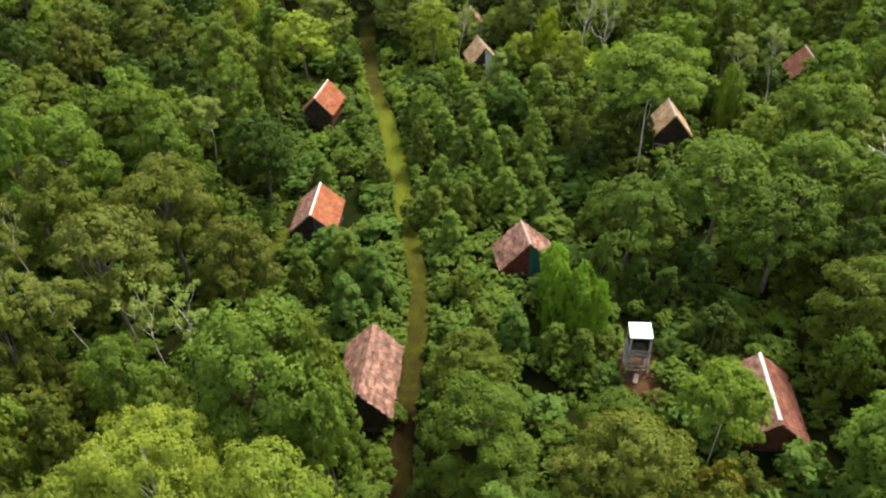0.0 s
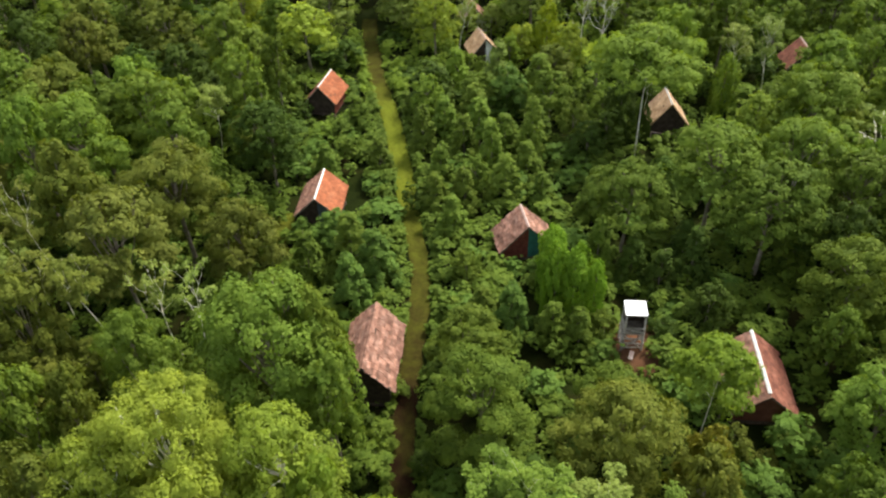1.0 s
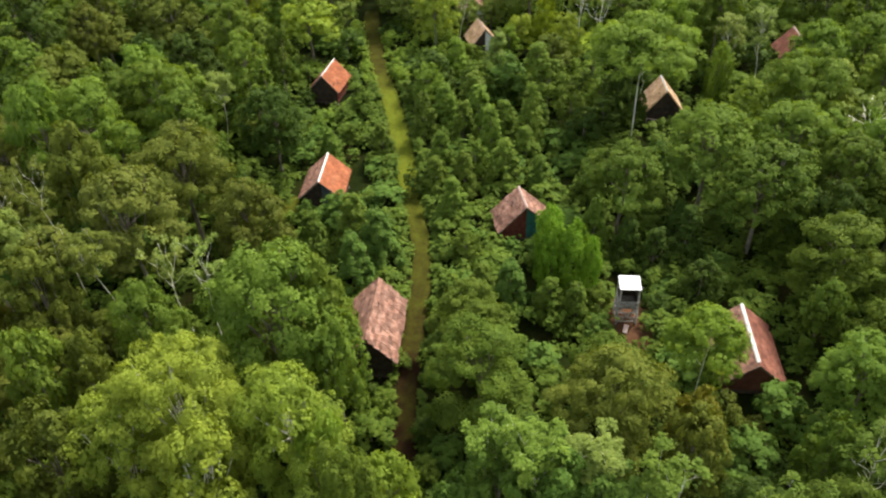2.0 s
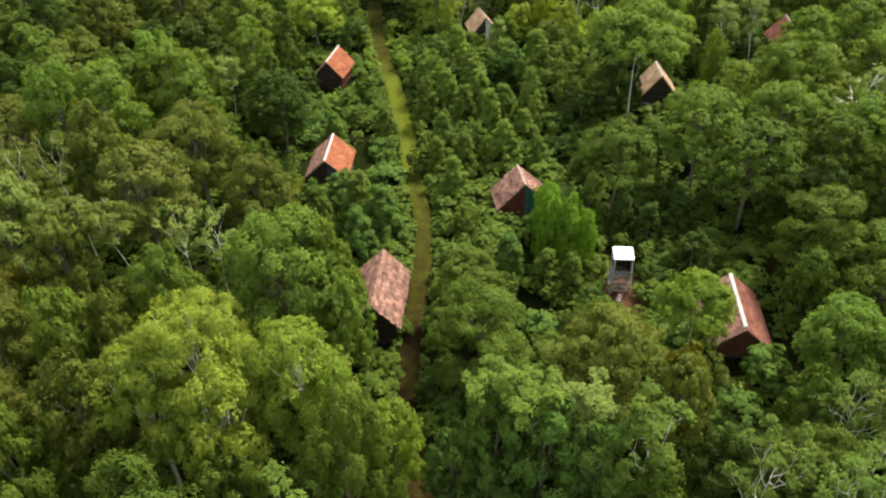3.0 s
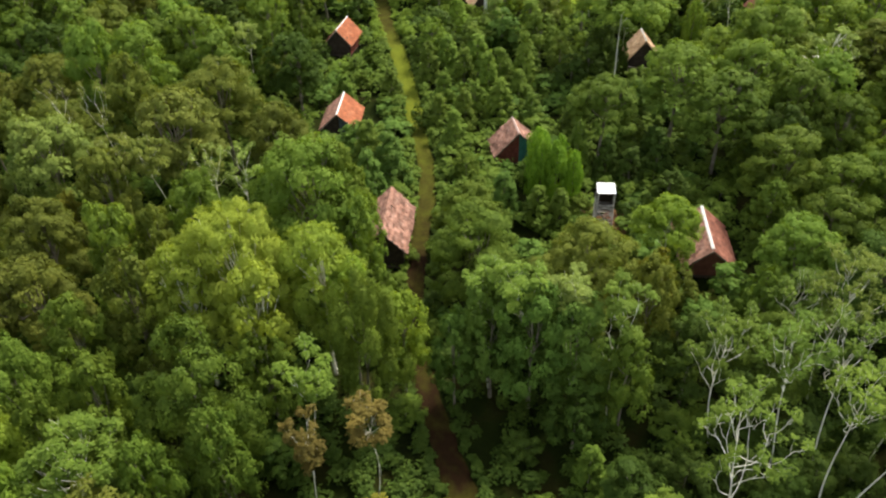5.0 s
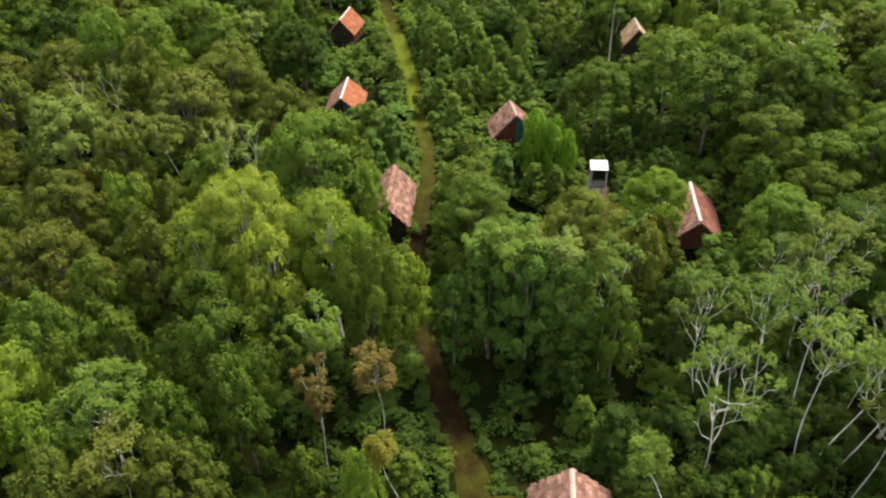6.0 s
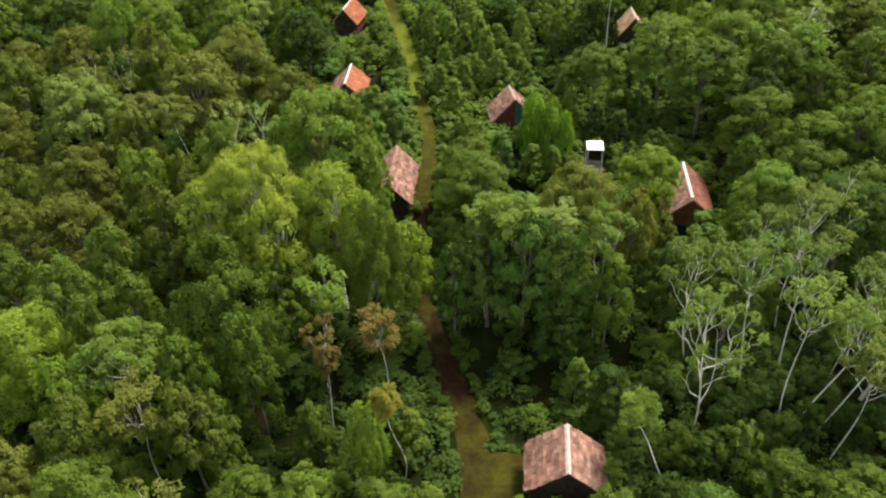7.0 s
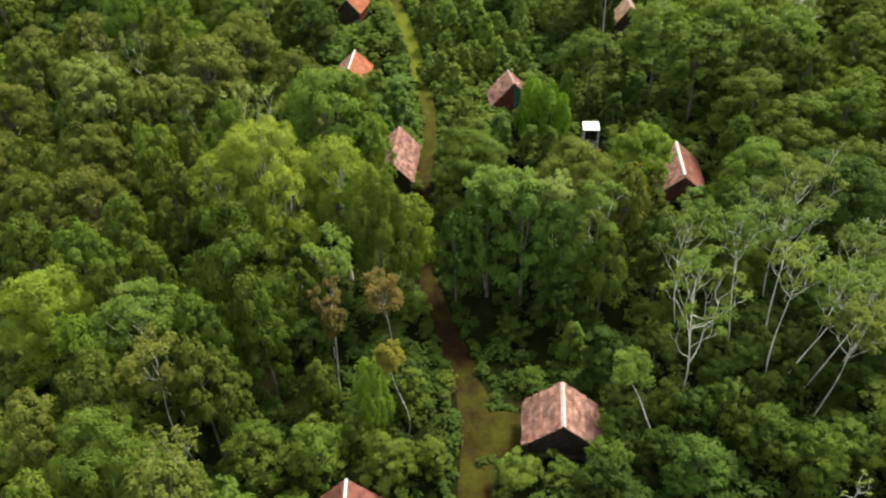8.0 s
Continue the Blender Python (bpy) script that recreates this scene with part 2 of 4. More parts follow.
    pos = c + d * rad * flat
    pos[:, 2] -= droop * rng.uniform(0, 1, n * per) ** 2
    nor = unit(d * 0.55 + o * 0.4 + np.array([0, 0, up]) + rng.normal(size=(n * per, 3)) * 0.17)
    return leaf_arrays(rng, pos, nor, length, width)


def crown_layout(rng, lobes, spread, top, bottom, lobe_r, per_lobe, flat=0.75, cover=-0.25):
    """Lobes over a dome, tufts over each lobe: lobe centres, tuft centres, outward directions."""
    centres, tufts, outs = [], [], []
    for i in range(lobes):
        k = (i + 0.5) / lobes
        el = math.asin(min(0.98, max(-0.15, 1 - 1.08 * k + rng.uniform(-0.08, 0.08))))
        az = i * 2.39996 + rng.uniform(-0.4, 0.4)
        rr = spread * math.cos(el) * rng.uniform(0.72, 1.08)
        z = bottom + (top - bottom) * max(0.0, math.sin(el)) * rng.uniform(0.85, 1.05)
        c = np.array([rr * math.cos(az), rr * math.sin(az), z])
        centres.append(c)
        lr = lobe_r * rng.uniform(0.6, 1.35)
        d = unit(rng.normal(size=(per_lobe * 3, 3)))
        d = d[d[:, 2] > cover][:per_lobe]
        tufts.append(c + d * lr * np.array([1, 1, flat]) * rng.uniform(0.8, 1.08, (len(d), 1)))
        outs.append(d)
    return np.array(centres), np.concatenate(tufts), np.concatenate(outs)


def limb_mesh(rng, height, base_r, ends, fork, bend=0.5, twig=0.0, tufts=None, thin=0.035):
    """A tapered, slightly bent trunk with a limb to each end and twigs to some of the tufts."""
    verts, faces = [], []
    lean = Vector((rng.uniform(-bend, bend), rng.uniform(-bend, bend), 0))
    axis = [Vector((0, 0, -0.3)) + (lean * (s * s) + Vector((math.sin(s * 5 + lean.x * 9) * 0.12 * bend, math.cos(s * 4) * 0.1 * bend, s * (height + 0.3)))) for s in np.linspace(0, 1, 8)]
    tube(verts, faces, axis, [base_r * (1.35 if i == 0 else 1 - 0.72 * i / 7) for i in range(8)], 7)
    for e in ends:
        e = Vector(e)
        s = fork + (1 - fork) * rng.uniform(0.0, 0.6)
        idx = s * 7
        j = min(6, int(idx))
        a = axis[j].lerp(axis[j + 1], idx - j)
        mid = a.lerp(e, 0.5) + Vector((rng.uniform(-0.3, 0.3), rng.uniform(-0.3, 0.3), rng.uniform(-0.5, 0.1)))
        tube(verts, faces, [a, a.lerp(mid, 0.5), mid, mid.lerp(e, 0.55), e], [base_r * 0.34, base_r * 0.27, base_r * 0.21, base_r * 0.15, thin], 5)
        if twig and tufts is not None:
            near = tufts[np.argsort(np.linalg.norm(tufts - np.array(e), axis=1))[: int(twig)]]
            for q in near:
                q = Vector(q)
                m2 = mid.lerp(e, 0.6)
                tube(verts, faces, [m2, m2.lerp(q, 0.55) + Vector((rng.uniform(-0.15, 0.15), rng.uniform(-0.15, 0.15), -0.1)), q], [thin * 1.5, thin * 1.1, thin * 0.6], 4)
    me = bpy.data.meshes.new("trunk")
    me.from_pydata(verts, [], faces)
    return me


# ---- ground ----
def axis_steps(lo, hi, step, far):
    inner = list(np.arange(lo, hi + 0.01, step))
    return [-far, -far * 0.3, lo - 60] + inner + [hi + 60, far * 0.3, far]


GROUND = 1.2  # height of the forest floor


def hump(x, y):
    return GROUND + 0.12 * noise.noise((x * 0.06, y * 0.06, 0)) if abs(x) < 100 and -60 < y < 190 else GROUND


def build_ground():
    xs, ys = axis_steps(-100, 100, 4, 2500), axis_steps(-60, 190, 4, 2500)
    v = [(x, y, hump(x, y) - 0.1) for y in ys for x in xs]
    w = len(xs)
    f = [(j * w + i, j * w + i + 1, (j + 1) * w + i + 1, (j + 1) * w + i) for j in range(len(ys) - 1) for i in range(w - 1)]
    me = bpy.data.meshes.new("ground")
    me.from_pydata(v, [], f)
    tagged(mesh_part("ground", me, SOIL, None, "forest floor of soil, litter and moss, darkened for shade in the gaps", True), category="ground", kind="structure")


build_ground()

TRACK = [(-14.6, 121), (-12.0, 102.5), (-8.8, 89), (-6.6, 75.5), (-5.1, 64.5), (-3.8, 57.5), (-4.0, 51), (-4.6, 44), (-4.9, 37), (-4.6, 30), (-3.3, 23.5), (-1.7, 18), (-0.2, 13), (1.0, 8.5), (0.8, 3.4), (0.4, -2), (1.0, -14), (2.0, -40)]


def track_point(y):
    for (x0, y0), (x1, y1) in zip(TRACK, TRACK[1:]):
        if y1 <= y <= y0:
            return x0 + (x1 - x0) * (y0 - y) / (y0 - y1)
    return TRACK[0][0] if y > TRACK[0][1] else TRACK[-1][0]


def smooth_track(y):
    return sum(track_point(y + d) for d in (-3, -1.5, 0, 1.5, 3)) / 5


def track_half(y):
    return 1.0 + 0.4 * max(0.0, min(1.0, (22 - y) / 14)) + 0.25 * max(0.0, min(1.0, (y - 62) / 12))


def build_path():
    bm = bmesh.new()
    rows = []
    for y in np.arange(-40, 124, 0.7):
        c, h = smooth_track(y), track_half(y)
        row = []
        for k in range(7):
            u = -1 + 2 * k / 6
            e = 0.28 * noise.noise((y * 0.55, u * 3, 4)) if k in (0, 6) else 0
            dip = -0.05 * math.cos(u * 3.1) + 0.02
            row.append(bm.verts.new((c + u * (h + e), y, hump(c, y) + 0.01 + dip - (0.12 if k in (0, 6) else 0))))
        rows.append(row)
    for a, b in zip(rows, rows[1:]):
        for k in range(6):
            bm.faces.new((a[k], a[k + 1], b[k + 1], b[k]))
    tagged(part("path", bm, MUD, None, "unpaved forest track of brown mud and olive moss, tree shade painted in", True), category="path", kind="structure")


def clearing(x, y, rx, ry, words):
    bm = bmesh.new()
    rings = []
    for k, drop in ((0.45, 0.1), (0.85, 0.09), (1.0, -0.06)):
        ring = []
        for i in range(30):
            a = 2 * math.pi * i / 30
            r = k * (1 + 0.2 * noise.noise((math.cos(a) * 2.5, math.sin(a) * 2.5, 7)))
            ring.append(bm.verts.new((x + rx * r * math.cos(a), y + ry * r * math.sin(a), hump(x, y) + drop)))
        rings.append(ring)
    bm.faces.new(rings[0])
    for a, b in zip(rings, rings[1:]):
        for i in range(30):
            bm.faces.new((a[i], b[i], b[(i + 1) % 30], a[(i + 1) % 30]))
    tagged(part("forecourt", bm, MUD, None, words, True), category="path", kind="structure")


build_path()
clearing(2.7, 6.2, 2.8, 2.3, "mossy trodden clearing beside the hut")
clearing(-19.5, 64.8, 1.3, 3.4, "narrow strip of dry trodden grass beside the hut")


# ---- huts ----
def shingle_slope(rng, run, length, thick, mat, parent, label, ragged=0.06, course=0.36, lost=0.01):
    """One roof slope: local x from the ridge (0) to the eave (run), y along the ridge, z up off the slope. Overlapping courses of shingles."""
    bm = bmesh.new()
    box(bm, 0.02, -length / 2 + 0.06, -thick, run - 0.1, length / 2 - 0.06, -0.022)
    slope = part("roof_slope", bm, WOOD_DARK, parent, label)
    bm = bmesh.new()
    n = max(4, round(run / course))
    step = run / n
    for i in range(n):
        y = -length / 2 + rng.uniform(-ragged, ragged) - (0.2 if i % 2 else 0)
        while y < length / 2 - 0.08:
            w = rng.uniform(0.3, 0.48) if ragged < 0.1 else rng.uniform(0.35, 1.0)
            if rng.random() < lost:
                y += w
                continue
            y0, y1 = max(y, -length / 2 - ragged), min(y + w - 0.015, length / 2 + rng.uniform(0, ragged))
            x0, x1 = i * step - 0.05, (i + 1) * step + rng.uniform(0.02, 0.09 if ragged < 0.1 else 0.2)
            x0 = max(x0, 0.0)
            lift = rng.uniform(0.0, 0.02 if ragged < 0.1 else 0.06)
            vs = [bm.verts.new(p) for p in ((x0, y0, 0.0), (x1, y0, 0.045 + lift), (x1, y1, 0.045 + lift * 0.5), (x0, y1, 0.004), (x0, y0, -0.02), (x1, y0, 0.012), (x1, y1, 0.012), (x0, y1, -0.02))]
            for q in ((0, 1, 2, 3), (1, 5, 6, 2), (0, 4, 5, 1), (3, 2, 6, 7)):
                bm.faces.new([vs[k] for k in q])
            y += w
    tagged(part("shingles", bm, mat, slope), kind="stuff")
    return slope


def boarded_wall(x0, x1, z0, profile, y, thick, m, mat, parent, name="wall", label=""):
    """A boarded wall panel from x0 to x1 with grooves between the boards; profile(x) gives the top."""
    bm = bmesh.new()
    n = max(2, round((x1 - x0) / 0.24))
    xs = []
    for i in range(n):
        a, b = x0 + (x1 - x0) * i / n, x0 + (x1 - x0) * (i + 1) / n
        xs += [(a, 0.015), (a + 0.012, 0.0), (b - 0.012, 0.0)]
    xs.append((x1, 0.015))
    if x0 < 0 < x1:
        xs = sorted(xs + [(0.0, 0.0)]) if all(abs(q[0]) > 0.01 for q in xs) else xs
    cols = [[bm.verts.new(m @ Vector((x, y - thick / 2 + d, z0))), bm.verts.new(m @ Vector((x, y - thick / 2 + d, profile(x)))), bm.verts.new(m @ Vector((x, y + thick / 2 - d, profile(x)))), bm.verts.new(m @ Vector((x, y + thick / 2 - d, z0)))] for x, d in xs]
    for a, b in zip(cols, cols[1:]):
        for k in range(4):
            bm.faces.new((a[k], b[k], b[(k + 1) % 4], a[(k + 1) % 4]))
    bm.faces.new(cols[0])
    bm.faces.new(cols[-1][::-1])
    return part(name, bm, mat, parent, label)


def hut(seed, x, y, yaw, length, width, ridge, eave, tiles, cap, label, front=WOOD_DARK, front_right=None, side=WOOD_DARK, cap_w=0.17, rail=False, cap_len=1.0, left_tiles=None):
    ridge, eave = ridge - GROUND, eave - GROUND  # above the ground
    rng = np.random.default_rng(seed)
    base = new("hut")
    tagged(base, label, "hut", "huts in the forest")
    over, half = 0.45, width / 2
    pitch = math.atan2(ridge - eave, half)
    run = math.hypot(ridge - eave, half)
    for s in (1, -1):
        slope = shingle_slope(rng, run, length, 0.07, left_tiles if s < 0 and left_tiles else tiles, base, "", 0.16 if tiles == TILE_PINK else 0.07, 0.36, 0.012 if tiles == TILE_PINK else 0.005)
        frame_m = Matrix(((math.cos(pitch) * s, 0, math.sin(pitch) * s, 0), (0, 1, 0, 0), (-math.sin(pitch), 0, math.cos(pitch), ridge), (0, 0, 0, 1)))
        if s < 0:
            frame_m = Matrix.Rotation(math.pi, 4, "Z") @ Matrix(((math.cos(pitch), 0, math.sin(pitch), 0), (0, 1, 0, 0), (-math.sin(pitch), 0, math.cos(pitch), ridge), (0, 0, 0, 1)))
        slope.matrix_local = frame_m
    # ridge cap: overlapping angled pieces
    bm = bmesh.new()
    stop = length / 2 + 0.05
    yy = stop - (length + 0.1) * cap_len
    while yy < stop - 0.05:
        ye = min(yy + 0.42, stop)
        lift = rng.uniform(0.03, 0.06)
        c, sn = math.cos(pitch) * cap_w, math.sin(pitch) * cap_w
        pts = [(-c, yy, ridge - sn + lift + 0.03), (0, yy, ridge + lift + 0.05), (c, yy, ridge - sn + lift + 0.03), (-c, ye, ridge - sn + lift + 0.02), (0, ye, ridge + lift + 0.035), (c, ye, ridge - sn + lift + 0.02)]
        up = [bm.verts.new(p) for p in pts]
        lo = [bm.verts.new((p[0], p[1], p[2] - 0.03)) for p in pts]
        for a, b in ((0, 1), (1, 2)):
            bm.faces.new((up[a], up[b], up[b + 3], up[a + 3]))
            bm.faces.new((lo[a], lo[a + 3], lo[b + 3], lo[b]))
            bm.faces.new((up[a], lo[a], lo[b], up[b]))
            bm.faces.new((up[a + 3], up[b + 3], lo[b + 3], lo[a + 3]))
        bm.faces.new((up[0], up[3], lo[3], lo[0]))
        bm.faces.new((up[2], lo[2], lo[5], up[5]))
        yy = ye - 0.03
    part("ridge_cap", bm, cap, base, "pale ridge cap")
    # walls, floor and stilts
    wx, wy, floor_z = half - over, length / 2 - over, 0.35
    wall_top = eave + over * math.tan(pitch) - 0.1
    ident = Matrix.Identity(4)
    turn = Matrix.Rotation(math.pi / 2, 4, "Z")
    gable = lambda u: ridge - 0.14 - abs(u) * math.tan(pitch)
    flat = lambda u: wall_top
    bm = bmesh.new()
    box(bm, -wx - 0.05, -wy - 0.35, floor_z - 0.12, wx + 0.05, wy + 0.05, floor_z, None, 0.02)
    part("floor_deck", bm, WOOD_DARK, base)
    if front_right:
        boarded_wall(-wx, 0.1, floor_z, gable, -wy, 0.05, ident, front, base, "gable_wall")
        boarded_wall(0.1, wx, floor_z, gable, -wy, 0.05, ident, front_right, base, "gable_panel", "painted front panel")
    else:
        boarded_wall(-wx, wx, floor_z, gable, -wy, 0.05, ident, front, base, "gable_wall")
    boarded_wall(-wx, wx, floor_z, gable, wy, 0.05, ident, WOOD_DARK, base, "gable_wall")
    boarded_wall(-wy + 0.03, wy - 0.03, floor_z, flat, -wx, 0.05, turn, side, base, "side_wall")
    boarded_wall(-wy + 0.03, wy - 0.03, floor_z, flat, wx, 0.05, turn, side, base, "side_wall")
    for px in (-wx, 0, wx):
        for py in (-wy, wy):
            bm = bmesh.new()
            box(bm, px - 0.08, py - 0.08, -0.3, px + 0.08, py + 0.08, floor_z - 0.1, None, 0.015)
            part("stilt", bm, WOOD_GREY, base)
    for s in (-1, 1):
        for e in (-1, 1):
            bm = bmesh.new()
            beam(bm, (0, e * (length / 2 - 0.03), ridge - 0.09), (s * (half - 0.03), e * (length / 2 - 0.03), eave - 0.06), 0.04, 0.16)
            part("bargeboard", bm, tiles if rail else WOOD_GREY, base)
    if rail:
        bm = bmesh.new()
        pts = [(-wx - 0.1, -wy - 0.3, 0.9), (-wx * 0.3, -wy - 0.75, 0.85), (wx * 0.5, -wy - 0.7, 0.9), (wx + 0.1, -wy - 0.25, 1.0)]
        for p, q in zip(pts, pts[1:]):
            beam(bm, p, q, 0.09)
        for p in pts:
            beam(bm, (p[0], p[1], -0.1), p, 0.08)
        part("porch_rail", bm, CAP_PINK, base, "pale porch rail")
    base.matrix_world = pose(x, y, hump(x, y) - 0.06, 0, 0, yaw)
    return base


HUT_SITES = []


def put_hut(seed, x, y, yaw, length, width, ridge, eave, *more, **kw):
    HUT_SITES.append((x, y, max(length, width) / 2, eave))
    return hut(seed, x, y, yaw, length, width, ridge, eave, *more, **kw)


put_hut(1, -7.75, 43.65, -4.4, 7.8, 4.9, 6.35, 3.65, TILE_PINK, TILE_PINK, "long timber hut with weathered pink shingle roof beside the track")
put_hut(2, -15.25, 67.4, -3.2, 5.9, 5.0, 5.8, 3.5, TILE_ORANGE, CAP_WHITE, "timber hut with orange tile roof and white ridge", front_right=PAINT_BLUE, left_tiles=TILE_PINK, cap_w=0.14)
put_hut(3, 6.8, 60.8, 8.9, 3.9, 5.9, 5.85, 2.9, TILE_PINK, CAP_PINK, "hut with faded pink roof, red wall and teal panel", front=WOOD_RED, front_right=PAINT_TEAL)
put_hut(4, -17.95, 93.1, -12.3, 5.4, 4.5, 5.7, 3.3, TILE_ORANGE, CAP_WHITE, "small hut with bright orange roof and reddish side wall", side=WOOD_RED, left_tiles=TILE_BROWN, cap_w=0.1)
put_hut(5, 26.9, 85.4, -1.0, 4.4, 4.9, 6.1, 3.1, TILE_TAN, CAP_WHITE, "hut with tan roof, white ridge and dark open gable", rail=True)
put_hut(6, 24.85, 41.0, -5.0, 7.4, 5.5, 5.05, 2.65, TILE_BROWN, CAP_WHITE, "long building with red-brown roof and bright white ridge", front=TILE_BROWN, left_tiles=TILE_PINK, cap_w=0.2, cap_len=0.94)
put_hut(7, 49.4, 100.3, -3.6, 4.7, 5.3, 5.9, 3.1, TILE_BROWN, CAP_PINK, "distant hut with dull red-brown roof under trees")
put_hut(8, 7.5, 5.5, -5.0, 4.3, 6.0, 5.65, 3.1, TILE_PINK, CAP_PINK, "hut with stepped pinkish tile roof beside the clearing", cap_w=0.24)
put_hut(9, 3.9, 107.0, 14.0, 4.4, 4.4, 5.7, 3.2, TILE_TAN, CAP_PINK, "distant hut with dull tan roof and white front panel", front_right=SHEET_WHITE)
put_hut(10, 2.9, 118.4, 10.0, 4.4, 4.6, 5.6, 3.4, TILE_PINK, CAP_PINK, "far hut with faded roof and pale front panel among trees", front_right=SHEET_WHITE)
put_hut(11, -8.6, -3.7, 1.8, 5.2, 5.0, 5.8, 3.2, TILE_BROWN, CAP_WHITE, "hut with red-brown roof and white ridge among trees")

HUT_SITES[4] = (26.9, 85.4, 2.45, 1.5)  # the open front of this hut is seen down to its floor


def watch_tower(x, y, z, yaw):
    base = new("watch_tower")
    tagged(base, "narrow wooden lookout tower with a white sheet roof", "tower")
    s, top = 0.8, 3.95
    for px in (-1, 1):
        for py in (-1, 1):
            bm = bmesh.new()
            beam(bm, (px * s * 1.12, py * s * 1.12, -0.5), (px * s, py * s, top + (0.14 if py < 0 else 0.28)), 0.13)
            part("post", bm, WOOD_SILVER, base)
    bm = bmesh.new()
    for i in range(9):
        x0 = -0.94 + i * 0.2089
        vs = [bm.verts.new(p) for p in ((x0, -0.86, top + 0.17), (x0 + 0.1045, -0.86, top + 0.2), (x0 + 0.2089, -0.86, top + 0.17), (x0 + 0.2089, 0.86, top + 0.32), (x0 + 0.1045, 0.86, top + 0.35), (x0, 0.86, top + 0.32))]
        bm.faces.new((vs[0], vs[1], vs[4], vs[5]))
        bm.faces.new((vs[1], vs[2], vs[3], vs[4]))
    bmesh.ops.remove_doubles(bm, verts=bm.verts, dist=0.004)
    made = bmesh.ops.extrude_face_region(bm, geom=list(bm.faces))["geom"]
    bmesh.ops.translate(bm, vec=(0, 0, 0.025), verts=[q for q in made if isinstance(q, bmesh.types.BMVert)])
    part("roof_sheet", bm, SHEET_WHITE, base, "white corrugated sheet")
    for py, z1 in ((-0.8, top + 0.125), (0.8, top + 0.265)):
        bm = bmesh.new()
        beam(bm, (-0.88, py, z1), (0.88, py, z1), 0.09)
        part("roof_beam", bm, WOOD_SILVER, base)
    bm = bmesh.new()
    box(bm, -0.95, -0.95, 1.85, 0.95, 0.95, 1.95, None, 0.02)
    part("platform", bm, WOOD_GREY, base)
    for ang in (0, 90, 180, 270):
        m = Matrix.Rotation(radians(ang), 4, "Z")
        for z1 in (2.2, 2.62):
            bm = bmesh.new()
            box(bm, -0.9, -0.92, z1 - 0.05, 0.9, -0.86, z1 + 0.05, m, 0.008)
            part("rail_board", bm, WOOD_SILVER, base)
    bm = bmesh.new()
    box(bm, -0.84, 0.78, 1.95, 0.84, 0.84, top + 0.2)
    part("back_panel", bm, WOOD_DARK, base, "dark boarded back")
    for px in (-1, 1):
        bm = bmesh.new()
        box(bm, px * 0.81 - 0.03, -0.7, 1.95, px * 0.81 + 0.03, 0.8, top - 0.1)
        part("side_panel", bm, WOOD_DARK, base, "dark boarded side")
    for ang in (0, 90, 180, 270):
        m = Matrix.Rotation(radians(ang), 4, "Z")
        for z1, tilt in ((0.35, 0.05), (0.85, -0.06), (1.4, 0.04)):
            bm = bmesh.new()
            beam(bm, m @ Vector((-0.98, -0.95, z1 - tilt)), m @ Vector((0.98, -0.95, z1 + tilt)), 0.06, 0.1)
            part("rung", bm, WOOD_SILVER, base)
        for d in (-1, 1):
            bm = bmesh.new()
            beam(bm, m @ Vector((-d * 0.84, -0.89, 2.0)), m @ Vector((d * 0.84, -0.89 + 0.03 * d, 2.6)), 0.04, 0.07)
            part("rail_brace", bm, WOOD_SILVER, base)
            bm = bmesh.new()
            beam(bm, m @ Vector((-d * 0.92, -0.9 - 0.03 * d, 0.05)), m @ Vector((d * 0.86, -0.88 - 0.03 * d, 1.8)), 0.05, 0.1)
            part("brace", bm, WOOD_SILVER, base)
    base.matrix_world = pose(x, y, z, 0, 0, yaw)
    HUT_SITES.append((x, y, 1.0, 4.4))


def mound_height(x, y):
    d = math.hypot((x - 15.4) / 4.2, (y - 45.4) / 4.6)
    return 1.25 * math.exp(-(d ** 2) * 2.2)


def red_mound():
    bm = bmesh.new()
    rings = []
    for j in range(1, 9):
        ring = []
        for i in range(28):
            a = 2 * math.pi * i / 28
            r = j / 8 * (1 + 0.18 * noise.noise((math.cos(a) * 2.2, math.sin(a) * 2.2, 3)))
            x, y = 15.4 + 4.6 * r * math.cos(a), 45.4 + 5.0 * r * math.sin(a)
            ring.append(bm.verts.new((x, y, hump(x, y) + mound_height(x, y) + 0.12 * noise.noise((x, y, 2)) - (0.35 if j == 8 else 0))))
        rings.append(ring)
    c = bm.verts.new((15.4, 45.4, hump(15.4, 45.4) + mound_height(15.4, 45.4)))
    for i in range(28):
        bm.faces.new((c, rings[0][i], rings[0][(i + 1) % 28]))
        for a, b in zip(rings, rings[1:]):
            bm.faces.new((a[i], b[i], b[(i + 1) % 28], a[(i + 1) % 28]))
    tagged(part("earth_mound", bm, RED_SOIL, None, "low mound of bare reddish earth under the tower", True), category="soil", kind="structure")
    bm = bmesh.new()
    box(bm, -0.2, -0.38, -0.02, 0.2, 0.38, 0.02, None, 0.008)
    board = part("board", bm, CAP_PINK, None, "pale weathered board leaning at the tower's foot")
    tagged(board, category="board")
    board.matrix_world = pose(15.05, 44.25, hump(15, 44.2) + mound_height(15, 44.2) + 0.3, 35, 0, -25)


watch_tower(15.25, 45.95, GROUND + 1.25, -4)
red_mound()


